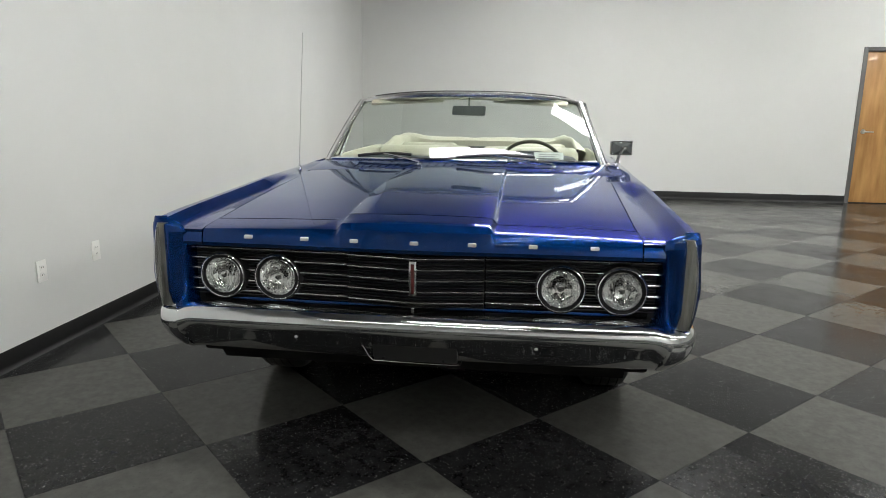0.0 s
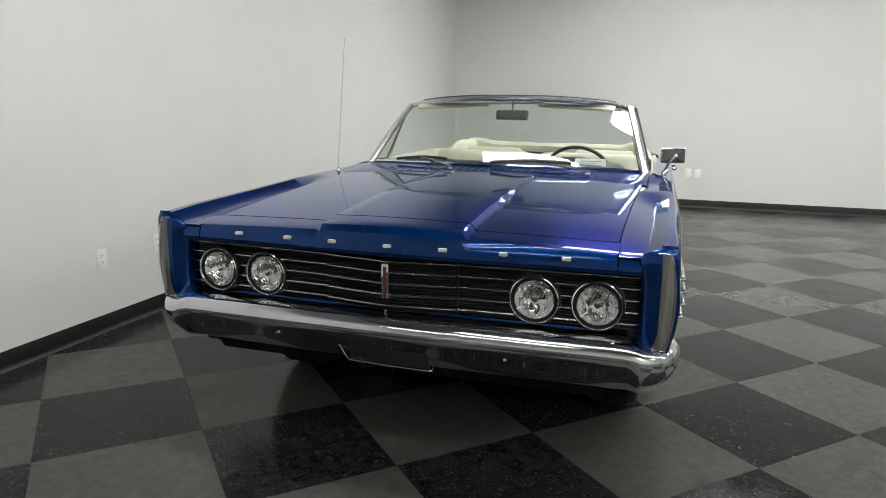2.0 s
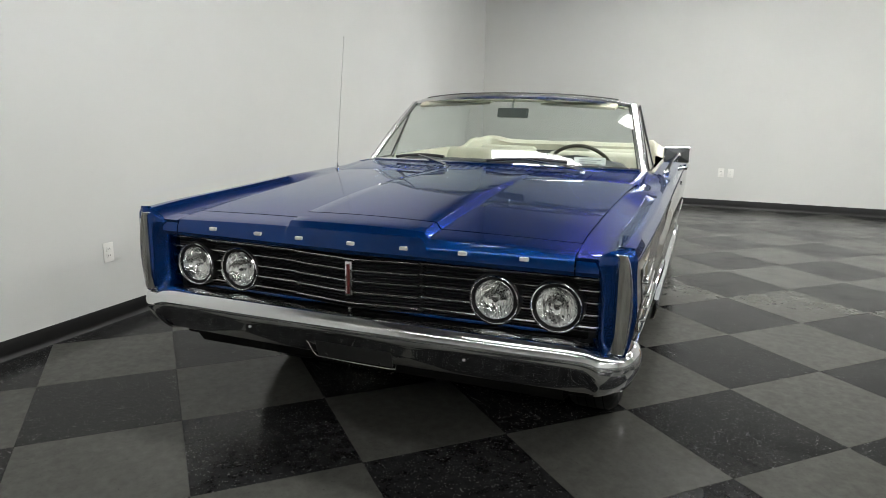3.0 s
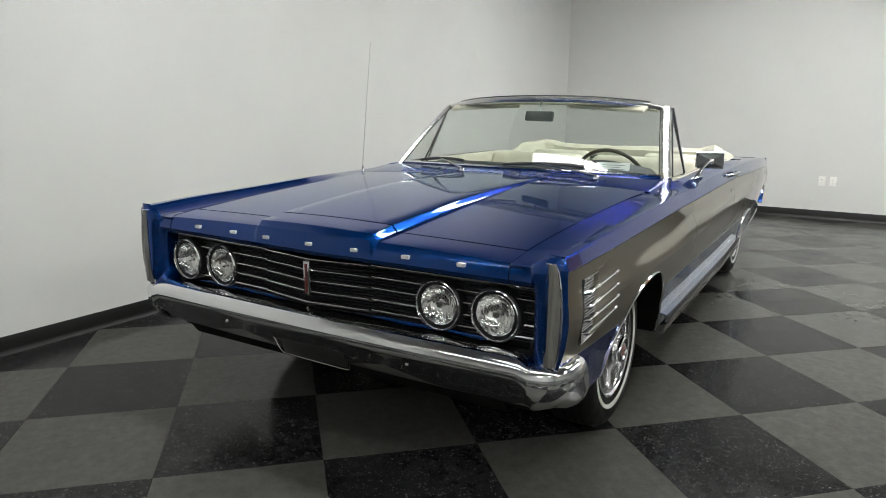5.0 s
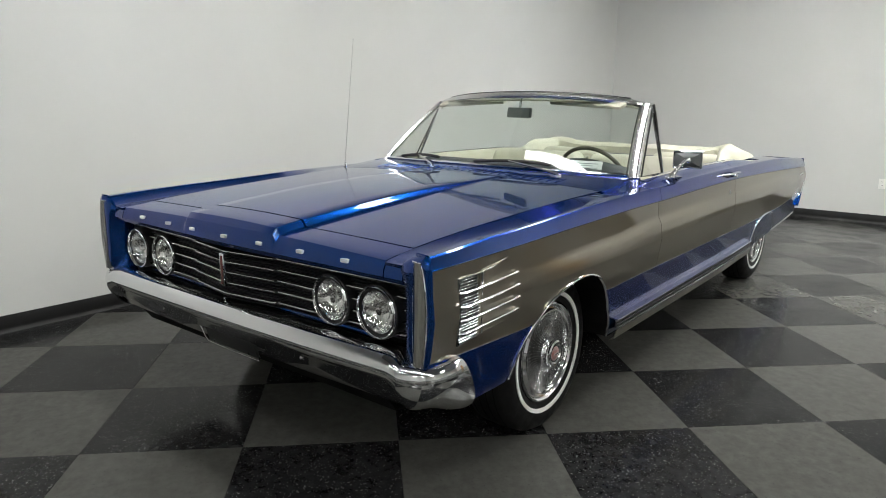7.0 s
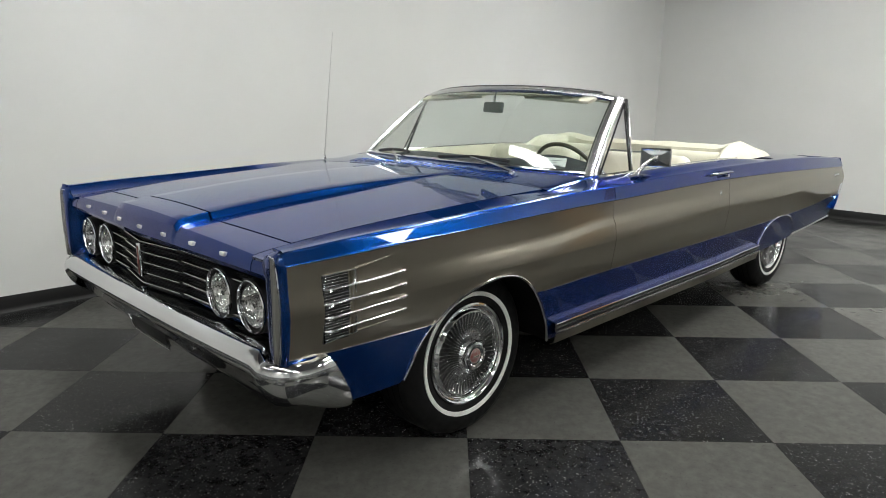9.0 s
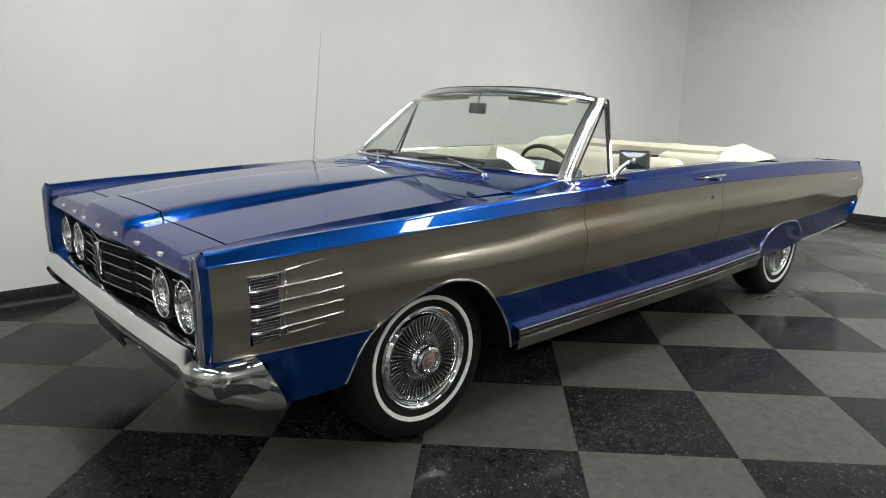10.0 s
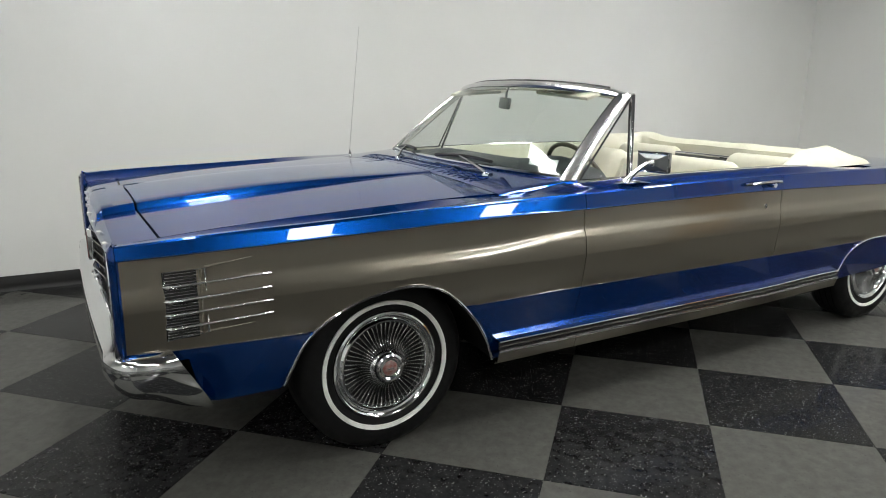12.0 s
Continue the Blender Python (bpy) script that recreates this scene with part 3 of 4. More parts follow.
part("cowl_gap", boxed(-0.78, 0.78, 0.30, 0.56, 0.90, 0.915), BLACK, car, smooth=0)

# grille
grille = part("grille", boxed(-0.862, 0.862, -0.80, -0.77, 0.575, 0.80), BLACK, car, "black grille with bright horizontal bars")
part("grille_surround", grid([[(u, v + bow(u), z) for u in spread(-0.864, 0.864, 15)] for v, z in ((-0.775, 0.588), (-0.792, 0.587), (-0.800, 0.580), (-0.803, 0.565), (-0.803, 0.545))]), BLUE, car, "blue panel under the grille", solid=0.008)
def prow(u):
    a = abs(u)
    return -0.903 + 0.036 * min(a / 0.25, 1.0) + 0.030 * max(0.0, (a - 0.25) / 0.6)


def bar(a, b, dv, z, h, depth):
    """A slim bar from a to b that follows the grille's bow."""
    us = sorted([a, b] + [u for u in (-0.7, -0.5, -0.3, -0.2, -0.1, 0.0, 0.1, 0.2, 0.3, 0.5, 0.7) if a < u < b])
    rows = [[(u, prow(u) + dv + depth, z - h), (u, prow(u) + dv + 0.001, z - h), (u, prow(u) + dv, z), (u, prow(u) + dv + 0.001, z + h), (u, prow(u) + dv + depth, z + h)] for u in us]
    bm = grid(rows)
    for row in (rows[0], rows[-1]):
        bm.faces.new([bm.verts.new(p) for p in row])
    return bm


CUTS = [(-0.860, -0.253), (-0.247, 0.247), (0.253, 0.860)]
LAMPS = (-0.730, -0.519, 0.519, 0.730)


def runs(a, b, z):
    """The stretches of a bar from a to b that lie clear of the round headlights."""
    h = 0.089 ** 2 - (z - 0.681) ** 2
    out, at = [], a
    for c in LAMPS if h > 0 else ():
        if a < c < b:
            out.append((at, c - math.sqrt(h)))
            at = c + math.sqrt(h)
    return [(p, q) for p, q in out + [(at, b)] if q - p > 0.004]


for k in range(5):
    z = 0.781 - 0.0400 * k
    for a, b in CUTS:
        v = 0.010 if abs(a + b) > 0.1 else 0.0
        for p, q in runs(a, b, z):
            part("grille_bar", bar(p, q, v - 0.004, z, 0.0027, 0.014), SPEAR, grille, "thin bright bar")
for k in range(18):
    z = 0.7745 - 0.0105 * k
    for a, b in CUTS:
        v = 0.034 if abs(a + b) > 0.1 else 0.024
        for p, q in runs(a, b, z):
            part("grille_fin", bar(p, q, v, z, 0.0018, 0.035), BLACK, grille, smooth=0)
badge = part("grille_badge", boxed(-0.014, 0.014, -0.916, -0.88, 0.648, 0.776, 0.005), CHROME, grille, "upright bright badge with a red inlay")
part("inlay", boxed(-0.006, 0.006, -0.919, -0.91, 0.658, 0.766, 0.002), RED, badge, "dark red inlay")
part("hood_latch", boxed(-0.005, 0.005, -0.912, -0.89, 0.588, 0.606, 0.002), CHROME, grille)
for u in (-0.608, -0.397, -0.213, 0.003, 0.206, 0.416, 0.625):
    part("nose_badge", boxed(u - 0.015, u + 0.015, -0.897 + bow(u), -0.882 + bow(u), 0.831, 0.844, 0.003), LETTER, car, "small bright bar on the nose")


def headlight(u):
    m = pose(u, -0.845, 0.681, 90)
    ob = part("headlight", lathe([(0.090, -0.06), (0.089, 0.006), (0.0855, 0.008), (0.080, 0.002), (0.070, -0.004), (0.066, -0.004)], m), BLACK, car, "round sealed-beam headlight")
    part("bezel", lathe([(0.0855, 0.006), (0.0850, 0.013), (0.082, 0.0155), (0.0795, 0.012), (0.0785, 0.002)], m), CHROME, ob, "chrome bezel ring")
    part("retaining_ring", lathe([(0.0700, -0.004), (0.0690, 0.004), (0.0665, 0.006), (0.0645, 0.002)], m), CHROME, ob)
    part("reflector", lathe([(0.066, 0.000), (0.060, -0.012), (0.045, -0.028), (0.025, -0.038), (0.0, -0.040)], m), REFLECTOR, ob)
    bm = lathe([(0.067, 0.007), (0.055, 0.016), (0.035, 0.022), (0.015, 0.0245), (0.0, 0.025)], m)
    pane = part("glass", bm, CLEAR, ob, "clear ribbed glass")
    pane.visible_shadow = False
    for k in range(-5, 6):
        h = math.sqrt(0.055 ** 2 - (0.0095 * k) ** 2)
        part("lens_flute", tube([m @ Vector((0.0095 * k, y, 0.0235 - 4.0 * ((0.0095 * k) ** 2 + y * y))) for y in spread(-h, h, 7)], 0.0014, sides=5), CLEAR, pane)
    part("bulb_shield", lathe([(0.0, 0.0), (0.012, -0.002), (0.014, -0.02)], m, steps=16), CHROME, ob)


for u in LAMPS:
    headlight(u)

# upright corner lamps at the fender tips
for s in (1, -1):
    zs = spread(0.566, 0.880, 14)
    wide = lambda z: 0.022 - 0.004 * (z - 0.566) / 0.314 + 0.015 * max(0.0, math.sin((z - 0.566) / 0.314 * math.pi)) ** 0.8
    mid = lambda z: 0.930 + 0.004 * math.sin((z - 0.566) / 0.314 * math.pi)
    rows = []
    for z in zs:
        c, w = mid(z), wide(z)
        rows.append([(s * (c + w * a), -0.889 - 0.010 * (1 - a * a) - 0.006 * a, z) for a in (-1, -0.8, -0.55, -0.3, -0.05, 0.2, 0.45, 0.7, 0.9, 1.0)])
    lens = part("corner_lamp", grid([[(x, y + 0.006, z) for x, y, z in row] for row in rows], flip=s > 0), LENS, car, "tall clear ribbed corner lamp", solid=0.006)
    cover = part("lens_cover", grid([[(x, y - 0.004, z) for x, y, z in row] for row in rows], flip=s > 0), CLEAR, lens, "clear lens")
    cover.visible_shadow = False
    ring = [(s * (mid(z) + wide(z) * 1.0), -0.896, z) for z in zs] + [(s * (mid(z) - wide(z)), -0.889, z) for z in zs[::-1]]
    part("lens_frame", tube(ring, 0.0034, sides=6, closed=True), CHROME, lens, "thin chrome frame")
    for a in (-0.75, -0.5, -0.25, 0.0, 0.25, 0.5, 0.75):
        part("lens_rib", tube([(s * (mid(z) + wide(z) * a), -0.895 + 0.010 * a * a - 0.006 * a, z) for z in zs[1:-1]], 0.0017, sides=6), TRIM, lens)

# front bumper
def bumper_path(n=40):
    mid = [(u, -0.945 + 0.018 * (abs(u) / 0.84) ** 2.2) for u in spread(0, 0.84, n // 2)]
    end = [(0.88, -0.928), (0.92, -0.917), (0.955, -0.896), (0.978, -0.864), (0.991, -0.82), (0.996, -0.77), (0.994, -0.735), (0.989, -0.70)]
    for k in range(2):
        cut = [end[0]]
        for p, q in zip(end, end[1:]):
            cut += [(p[0] * 0.75 + q[0] * 0.25, p[1] * 0.75 + q[1] * 0.25), (p[0] * 0.25 + q[0] * 0.75, p[1] * 0.25 + q[1] * 0.75)]
        end = cut + [end[-1]]
    half = mid + end
    return [(-u, v) for u, v in half[::-1][:-1]] + half


def bumper_rows(path):
    rows = []
    wrap = [(-0.060, 0.548), (-0.035, 0.556), (-0.018, 0.556), (-0.007, 0.549), (-0.001, 0.536), (0.002, 0.518), (0.000, 0.497), (-0.008, 0.474), (-0.021, 0.448), (-0.040, 0.424), (-0.060, 0.404), (-0.084, 0.390)]
    for i, (u, v) in enumerate(path):
        a, b = path[max(i - 1, 0)], path[min(i + 1, len(path) - 1)]
        t = Vector((b[0] - a[0], b[1] - a[1])).normalized()
        n = Vector((t.y, -t.x))
        k = step(0.835, 0.89, abs(u))
        e = step(-0.82, -0.70, v)
        corner = min(max((abs(u) - 0.79) / 0.16, 0.0), 1.0) ** 1.4 * (1 - step(-0.87, -0.70, v))
        prof = [(-0.130, 0.572), (-0.060, 0.580), (-0.030, 0.574), (-0.012, 0.560), (-0.003, 0.545), (0.0, 0.528), (-0.005, 0.513), (-0.014, 0.502), (-0.024, 0.490), (-0.044, 0.455), (-0.074, 0.412), (-0.098, 0.396)]
        row = []
        for (d, z), (d2, z2) in zip(prof, wrap):
            d, z = d + (d2 - d) * k, z + (z2 - z) * k
            z += 0.004 * e + (0.014 * corner - 0.044 * e) * min(max((0.50 - z) / 0.11, 0.0), 1.0)
            d += 0.020 * k * e * min(max((0.50 - z) / 0.12, 0.0), 1.0)
            slant = e * (-0.042 + 0.105 * (0.555 - z) / 0.18)
            row.append((u + n.x * d, v + n.y * d + slant, z))
        rows.append(row)
    return rows


bumper = part("front_bumper", grid(bumper_rows(bumper_path()), flip=True), CHROME, car, "chrome front bumper", smooth=60, solid=0.006)
part("plate_bracket", boxed(-0.148, 0.160, -0.006, 0.006, -0.105, 0, 0.004, pose(0, -0.915, 0.497, 16)), PLASTIC, bumper, "black number plate bracket")
for u, z in ((-0.11, 0.405), (0.11, 0.405), (0.12, 0.483), (-0.12, 0.483)):
    part("bracket_screw", lathe([(0, 0.003), (0.005, 0.002), (0.006, 0)], pose(u, -0.922 + (0.497 - z) * 0.287, z, 106), steps=10), BLACK, bumper)
edge = [(-0.235, -0.900, 0.474), (-0.20, -0.905, 0.466), (-0.182, -0.903, 0.445), (-0.166, -0.898, 0.412), (-0.150, -0.893, 0.394), (0.0, -0.892, 0.390), (0.150, -0.893, 0.390), (0.172, -0.894, 0.393), (0.178, -0.898, 0.412)]
part("notch_lip", tube(edge, 0.003, sides=8), SPEAR, bumper, "rolled chrome lip")
for u in (-0.43, 0.44):
    part("bumper_bolt", lathe([(0, 0.004), (0.006, 0.003), (0.008, 0)], pose(u, -0.918, 0.478, 75), steps=14), SPEAR, bumper)
part("valance", grid([[(u, v, z) for u in spread(-0.76, 0.76, 9)] for v, z in ((-0.86, 0.56), (-0.86, 0.42), (-0.80, 0.34), (-0.6, 0.30))], flip=True), UNDER, car, solid=0.004)

# slatted vents behind the corner lamps
for s in (1, -1):
    at = lambda v, z, d=0.0: (s * (side_u(v, z) + d), v, z)
    v0, v1, z0, z1 = -0.757, -0.640, 0.603, 0.812
    vent = part("fender_vent", tube([at(v0, z0, 0.004), at(v0, z1, 0.004), at(v1, z1 + 0.002, 0.004), at(v1, z0 + 0.012, 0.004)], 0.0052, sides=8, closed=True), CHROME, car, "chrome slatted fender vent")
    part("backing", grid([[at(v, z, 0.002) for z in spread(z0, z1, 5)] for v in spread(v0, v1 - 0.026, 3)], flip=s > 0), BLACK, vent, solid=0.001)
    for z in spread(z0 + 0.008, z1 - 0.008, 22):
        part("slat", tube([at(v0, z, 0.004), at(v1 - 0.024, z + 0.002, 0.004)], 0.0014, sides=5), TRIM, vent)
    part("divider", tube([at(v1 - 0.014, z0 + 0.012, 0.0), at(v1 - 0.014, z1, 0.0)], 0.0115, sides=8, flat=0.5), SILVER, vent)
    for za, zb, r in ((z1 + 0.004, z1 + 0.022, 0.005), (z0 + 0.012, z0 + 0.020, 0.005)):
        part("pressed_ridge", tube([at(v1, za, 0.0), at(v1 + 0.04, za + (zb - za) * 0.3, 0.002), at(-0.50, zb, 0.0)], [r, r * 0.9, 0.001], sides=8, flat=0.9), SILVER, vent)
    for z in (0.642, 0.685, 0.727, 0.770):
        part("spear_head", tube([at(v0 - 0.002, z, 0.008), at(v0 + 0.012, z, 0.016), at(v0 + 0.024, z, 0.014)], [0.003, 0.0095, 0.006], sides=8), CHROME, vent)
        part("spear", tube([at(v0 - 0.004, z, 0.006), at(v0 + 0.015, z, 0.014), at(v1, z + 0.004, 0.014), at(-0.47, z + 0.008, 0.008), at(-0.45, z + 0.009, 0.003)], [0.003, 0.0085, 0.007, 0.0055, 0.003], sides=8, flat=0.7), TRIM, vent, "chrome spear")
        part("spear_tip", tube([at(-0.475, z + 0.008, 0.01), at(-0.447, z + 0.009, 0.008)], 0.0050, sides=8), TRIM, vent)

# door handles, locks, mirror
for s in (1, -1):
    at = lambda v, z, d=0.0: (s * (side_u(v, z) + d), v, z)
    handle = part("door_handle", tube([at(1.81, 0.925, 0.002), at(1.825, 0.928, 0.026), at(1.88, 0.932, 0.038), at(1.95, 0.933, 0.040), at(2.02, 0.931, 0.036), at(2.05, 0.928, 0.012)], [0.008, 0.011, 0.011, 0.012, 0.012, 0.008], sides=10, flat=0.7), CHROME, car, "chrome door handle")
    part("push_button", tube([at(1.985, 0.914, 0.0), at(1.985, 0.914, 0.034)], 0.012, sides=12), CHROME, handle)
    part("handle_foot", tube([at(1.805, 0.922, 0.0), at(1.86, 0.922, 0.006)], 0.010, sides=8, flat=0.7), CHROME, handle)
    part("door_lock", tube([at(1.968, 0.812, -0.002), at(1.968, 0.812, 0.005)], 0.012, sides=12), CHROME, car)
MIRROR = pose(0.967, 1.198, 1.053, 0, 0, 19)
bm = boxed(-0.072, 0.072, -0.004, 0.018, -0.042, 0.042, 0.006, MIRROR)
mirror = part("side_mirror", bm, SPEAR, car, "square chrome door mirror")
ring = lambda x, z, y: [MIRROR @ Vector((a * x, y, b * z)) for a, b in ((-1, -1), (0, -1), (1, -1), (1, 0), (1, 1), (0, 1), (-1, 1), (-1, 0), (-1, -1))]
# Grey metal carries the dark reflection of the chrome shell in its colour.
part("mirror_back", grid([ring(0.070, 0.040, -0.004), ring(0.060, 0.033, -0.010), ring(0.030, 0.017, -0.021), ring(0.012, 0.008, -0.024)], flip=True), STEELDARK, mirror, "faceted chrome shell, its dark reflection put into grey metal", smooth=10)
part("mirror_glass", boxed(-0.064, 0.064, 0.017, 0.020, -0.036, 0.036, 0.002, MIRROR), TRIM, mirror)
part("mirror_boss", lathe([(0, 0.03), (0.010, 0.028), (0.016, 0.018), (0.018, 0)], MIRROR @ pose(0.004, -0.014, -0.002, 90, 0, 0), steps=20), TRIM, mirror)
part("mirror_arm", tube([(0.930, 1.085, 0.968), (0.934, 1.095, 0.985), (0.950, 1.125, 1.020), (0.970, 1.160, 1.050)], [0.018, 0.012, 0.009, 0.010], sides=10), TRIM, mirror)
part("mirror_foot", tube([(0.912, 1.03, 0.960), (0.924, 1.07, 0.969), (0.932, 1.15, 0.967), (0.934, 1.225, 0.960)], [0.006, 0.018, 0.015, 0.004], sides=10, flat=0.5), TRIM, mirror)
part("mirror_rim", tube([MIRROR @ Vector(p) for p in ((-0.067, -0.004, -0.038), (0.067, -0.004, -0.038), (0.067, -0.004, 0.038), (-0.067, -0.004, 0.038))], 0.0072, sides=8, closed=True), CHROME, mirror)

# windshield
glass_pane = part("windshield", grid([[screen(a, t) for a in spread(-1, 1, 33)] for t in spread(0, 1, 11)]), GLASS, car, "curved tinted windshield")
glass_pane.visible_shadow = False
part("lower_trim", tube([screen(a, 0.0) for a in spread(-1, 1, 41)], 0.009, sides=8), CHROME, glass_pane, "chrome trim")
top = [screen(a, 1.0) + Vector((0, 0, -0.006 * step(0.93, 1.03, abs(a)))) for a in spread(-1.03, 1.03, 41)]
tuck = lambda p: 1 - 0.45 * step(0.56, 0.70, abs(p.x))
rows = [[p + Vector((0, d * tuck(p), h * (0.5 + 0.5 * tuck(p)))) for d, h in ((0.004, -0.022), (-0.012, -0.014), (-0.016, 0.0), (-0.006, 0.012), (0.03, 0.020), (0.07, 0.018), (0.085, 0.004), (0.075, -0.015), (0.03, -0.022))] for p in top]
part("header", grid(rows, close=True, flip=True), TRIM, glass_pane, "chrome windshield header")
part("header_seal", tube([p + Vector((0, 0.05, 0.022)) for p in top[3:-3]], 0.004, sides=6), PLASTIC, glass_pane, "black rubber seal")
part("header_lining", grid([[p + Vector((0, d, h)) for d, h in ((0.02, -0.018), (0.06, -0.03), (0.085, -0.012))] for p in top[2:-2]]), CREAM, glass_pane, solid=0.006)
for s in (1, -1):
    rows = []
    for t in spread(-0.02, 1.03, 16):
        p = screen(s, max(0, min(t, 1))) + (screen(s, 1) - screen(s, 0)) * (t - max(0, min(t, 1)))
        rows.append([p + Vector((s * d, w, 0)) for d, w in ((-0.018, -0.008), (-0.004, -0.021), (0.010, -0.012), (0.020, 0.006), (0.028, 0.030), (0.024, 0.05), (0.004, 0.055), (-0.01, 0.03))])
    part("pillar", grid(rows, close=True, flip=s < 0), PILLAR, glass_pane, "chrome windshield pillar", smooth=50)
    for d, w in ((-0.024, -0.004), (0.021, 0.012)):
        part("pillar_seal", tube([screen(s, t) + Vector((s * d, w, 0)) for t in spread(0, 1, 12)], 0.003, sides=6), PLASTIC, glass_pane, "black rubber seal")
    # quarter vent window
    foot_a, foot_b, head = Vector((s * 0.845, 0.905, 0.978)), Vector((s * 0.846, 1.190, 0.978)), Vector((s * 0.732, 1.285, 1.314))
    tip = Vector((s * 0.735, 1.266, 1.305))
    vent = part("vent_window", grid([[foot_a, foot_b], [foot_a.lerp(tip, 0.5), foot_b.lerp(head, 0.5)], [tip, head]], flip=s > 0), CLEAR, car, "triangular vent window")
    vent.visible_shadow = False
    part("division_post", tube([foot_b + Vector((0, 0.004, -0.02)), head + Vector((0, 0.004, 0.012))], 0.0085, sides=8), CHROME, vent, "chrome division post")
    part("vent_frame", tube([foot_b + Vector((0, -0.016, 0)), head + Vector((0, -0.014, -0.02)), tip, foot_a], 0.005, sides=6, closed=True), BLACK, vent, "black frame")

# wipers
for pivot, rest, dv in (((-0.214, 0.575), -0.62, 0.0), ((0.530, 0.640), -0.02, 0.0)):
    u0, v0 = pivot
    pz = screen_low(u0)[2] - 0.012
    bm = lathe([(0, 0.020), (0.008, 0.019), (0.014, 0.013), (0.016, 0.0)], pose(u0, v0, pz - 0.012), steps=16)
    a0, a1 = u0 / 0.815, rest / 0.815
    wiper = part("wiper", bm, CHROME, car, "windshield wiper")
    c = screen(a0 * 0.4 + a1 * 0.6, 0.06) + Vector((0, -0.020, 0.006))
    s0 = Vector((u0, v0, pz + 0.006))
    part("arm", tube([s0, s0.lerp(c, 0.5) + Vector((0, -0.004, 0.004)), c], [0.008, 0.0060, 0.0045], sides=6), SPEAR, wiper)
    blade = [screen(a0 + (a1 - a0) * q, 0.030 + 0.035 * math.sin(q * math.pi)) + Vector((0, -0.014, 0.004)) for q in spread(0.18, 1.0, 12)]
    part("blade", tube(blade, 0.009, sides=6), PLASTIC, wiper, "black wiper blade")

# antenna on the passenger's fender
aerial = part("antenna", lathe([(0, 0.045), (0.004, 0.045), (0.006, 0.03), (0.011, 0.02), (0.014, 0.006), (0.024, 0.0), (0.0, 0.0)], pose(-0.915, 0.586, CREST(0.586) - 0.014), steps=18), CHROME, car, "thin chrome radio antenna")
part("mast", tube([(-0.915, 0.586, 0.97), (-0.903, 0.618, 1.35), (-0.892, 0.648, 1.688)], [0.0028, 0.0022, 0.0016], sides=6), STEEL, aerial)
part("mast_tip", lathe([(0, 0.008), (0.003, 0.005), (0.003, 0), (0, -0.003)], pose(-0.892, 0.648, 1.688), steps=8), STEEL, aerial)


# wheels
def wheel(u, v, s):
    ob = hold("wheel", car)
    ob.matrix_basis = pose(s * u, v, 0.337, 0, 90 * s, 0)
    tyre = part("tyre", lathe([(0.20, -0.20), (0.24, -0.215), (0.29, -0.21), (0.322, -0.19), (0.336, -0.17), (0.3385, -0.10), (0.336, -0.03), (0.322, -0.008), (0.300, 0.006), (0.270, 0.010), (0.256, 0.0095), (0.253, 0.007), (0.236, 0.004), (0.234, 0.007), (0.212, 0.000), (0.200, -0.02)], steps=72), RUBBER, ob, "black tyre")
    part("whitewall", lathe([(0.253, 0.006), (0.2525, 0.0115), (0.2365, 0.0090), (0.236, 0.003)], steps=72), WHITEWALL, ob, "narrow white stripe")
    for k in range(4):
        part("tread_groove", lathe([(0.3389, -0.045 - 0.036 * k), (0.3392, -0.041 - 0.036 * k)], steps=48), UNDER, ob, smooth=0)
    part("wheel_cover", lathe([(0.209, -0.016), (0.210, -0.004), (0.207, 0.004), (0.201, 0.006), (0.196, 0.003), (0.192, -0.003), (0.186, -0.005), (0.181, 0.000), (0.176, 0.005), (0.170, 0.005), (0.165, -0.002), (0.160, -0.022), (0.10, -0.034), (0.088, -0.028), (0.066, 0.010), (0.058, 0.022), (0.050, 0.026)], steps=72), CHROME, ob, "chrome wheel cover")
    part("cover_recess", lathe([(0.1605, -0.018), (0.11, -0.030), (0.090, -0.025), (0.068, 0.009)], steps=60), RECESS, ob)
    pts = [(0.060, 0.024, 0.0011), (0.068, 0.014, 0.0012), (0.080, 0.002, 0.0013), (0.100, -0.006, 0.0016), (0.13, -0.005, 0.0020), (0.155, 0.000, 0.0026), (0.166, 0.001, 0.0030)]
    fin = part("fin", grid([[(r, w, h - 0.010), (r, w, h - 0.002), (r, w * 0.5, h), (r, -w * 0.5, h), (r, -w, h - 0.002), (r, -w, h - 0.010)] for r, h, w in pts], flip=True), TRIM, ob)
    for k in range(1, 54):
        more = new("fin", fin.data)
        more.parent = ob
        more.matrix_basis = pose(0, 0, 0, 0, 0, 360 * k / 54)
    part("hub_cap", lathe([(0.057, 0.018), (0.058, 0.028), (0.055, 0.037), (0.048, 0.041), (0.042, 0.040), (0.037, 0.035), (0.0, 0.036)], steps=40), CHROME, ob)
    part("hub_emblem", lathe([(0.030, 0.0352), (0.023, 0.039), (0.0, 0.041)], steps=32), EMBLEM, ob, "dull red hub emblem")
    part("emblem_mark", boxed(-0.003, 0.003, -0.014, 0.014, 0.040, 0.043, 0.001), CHROME, ob)
    return ob


RECESS = material("wheel_recess", (0.010, 0.010, 0.010), 0.5, 0.3)
EMBLEM = material("hub_emblem", (0.35, 0.12, 0.10), 0.35, 0.3)
vary(EMBLEM, 55, (0.34, 0.31, 0.29), (0.26, 0.07, 0.06))
front = wheel(0.868, 0.0, 1)
copy_thing(front, pose(-0.868, 0.0, 0.337, 0, -90, 0))
copy_thing(front, pose(0.855, 3.236, 0.337, 0, 90, 0))
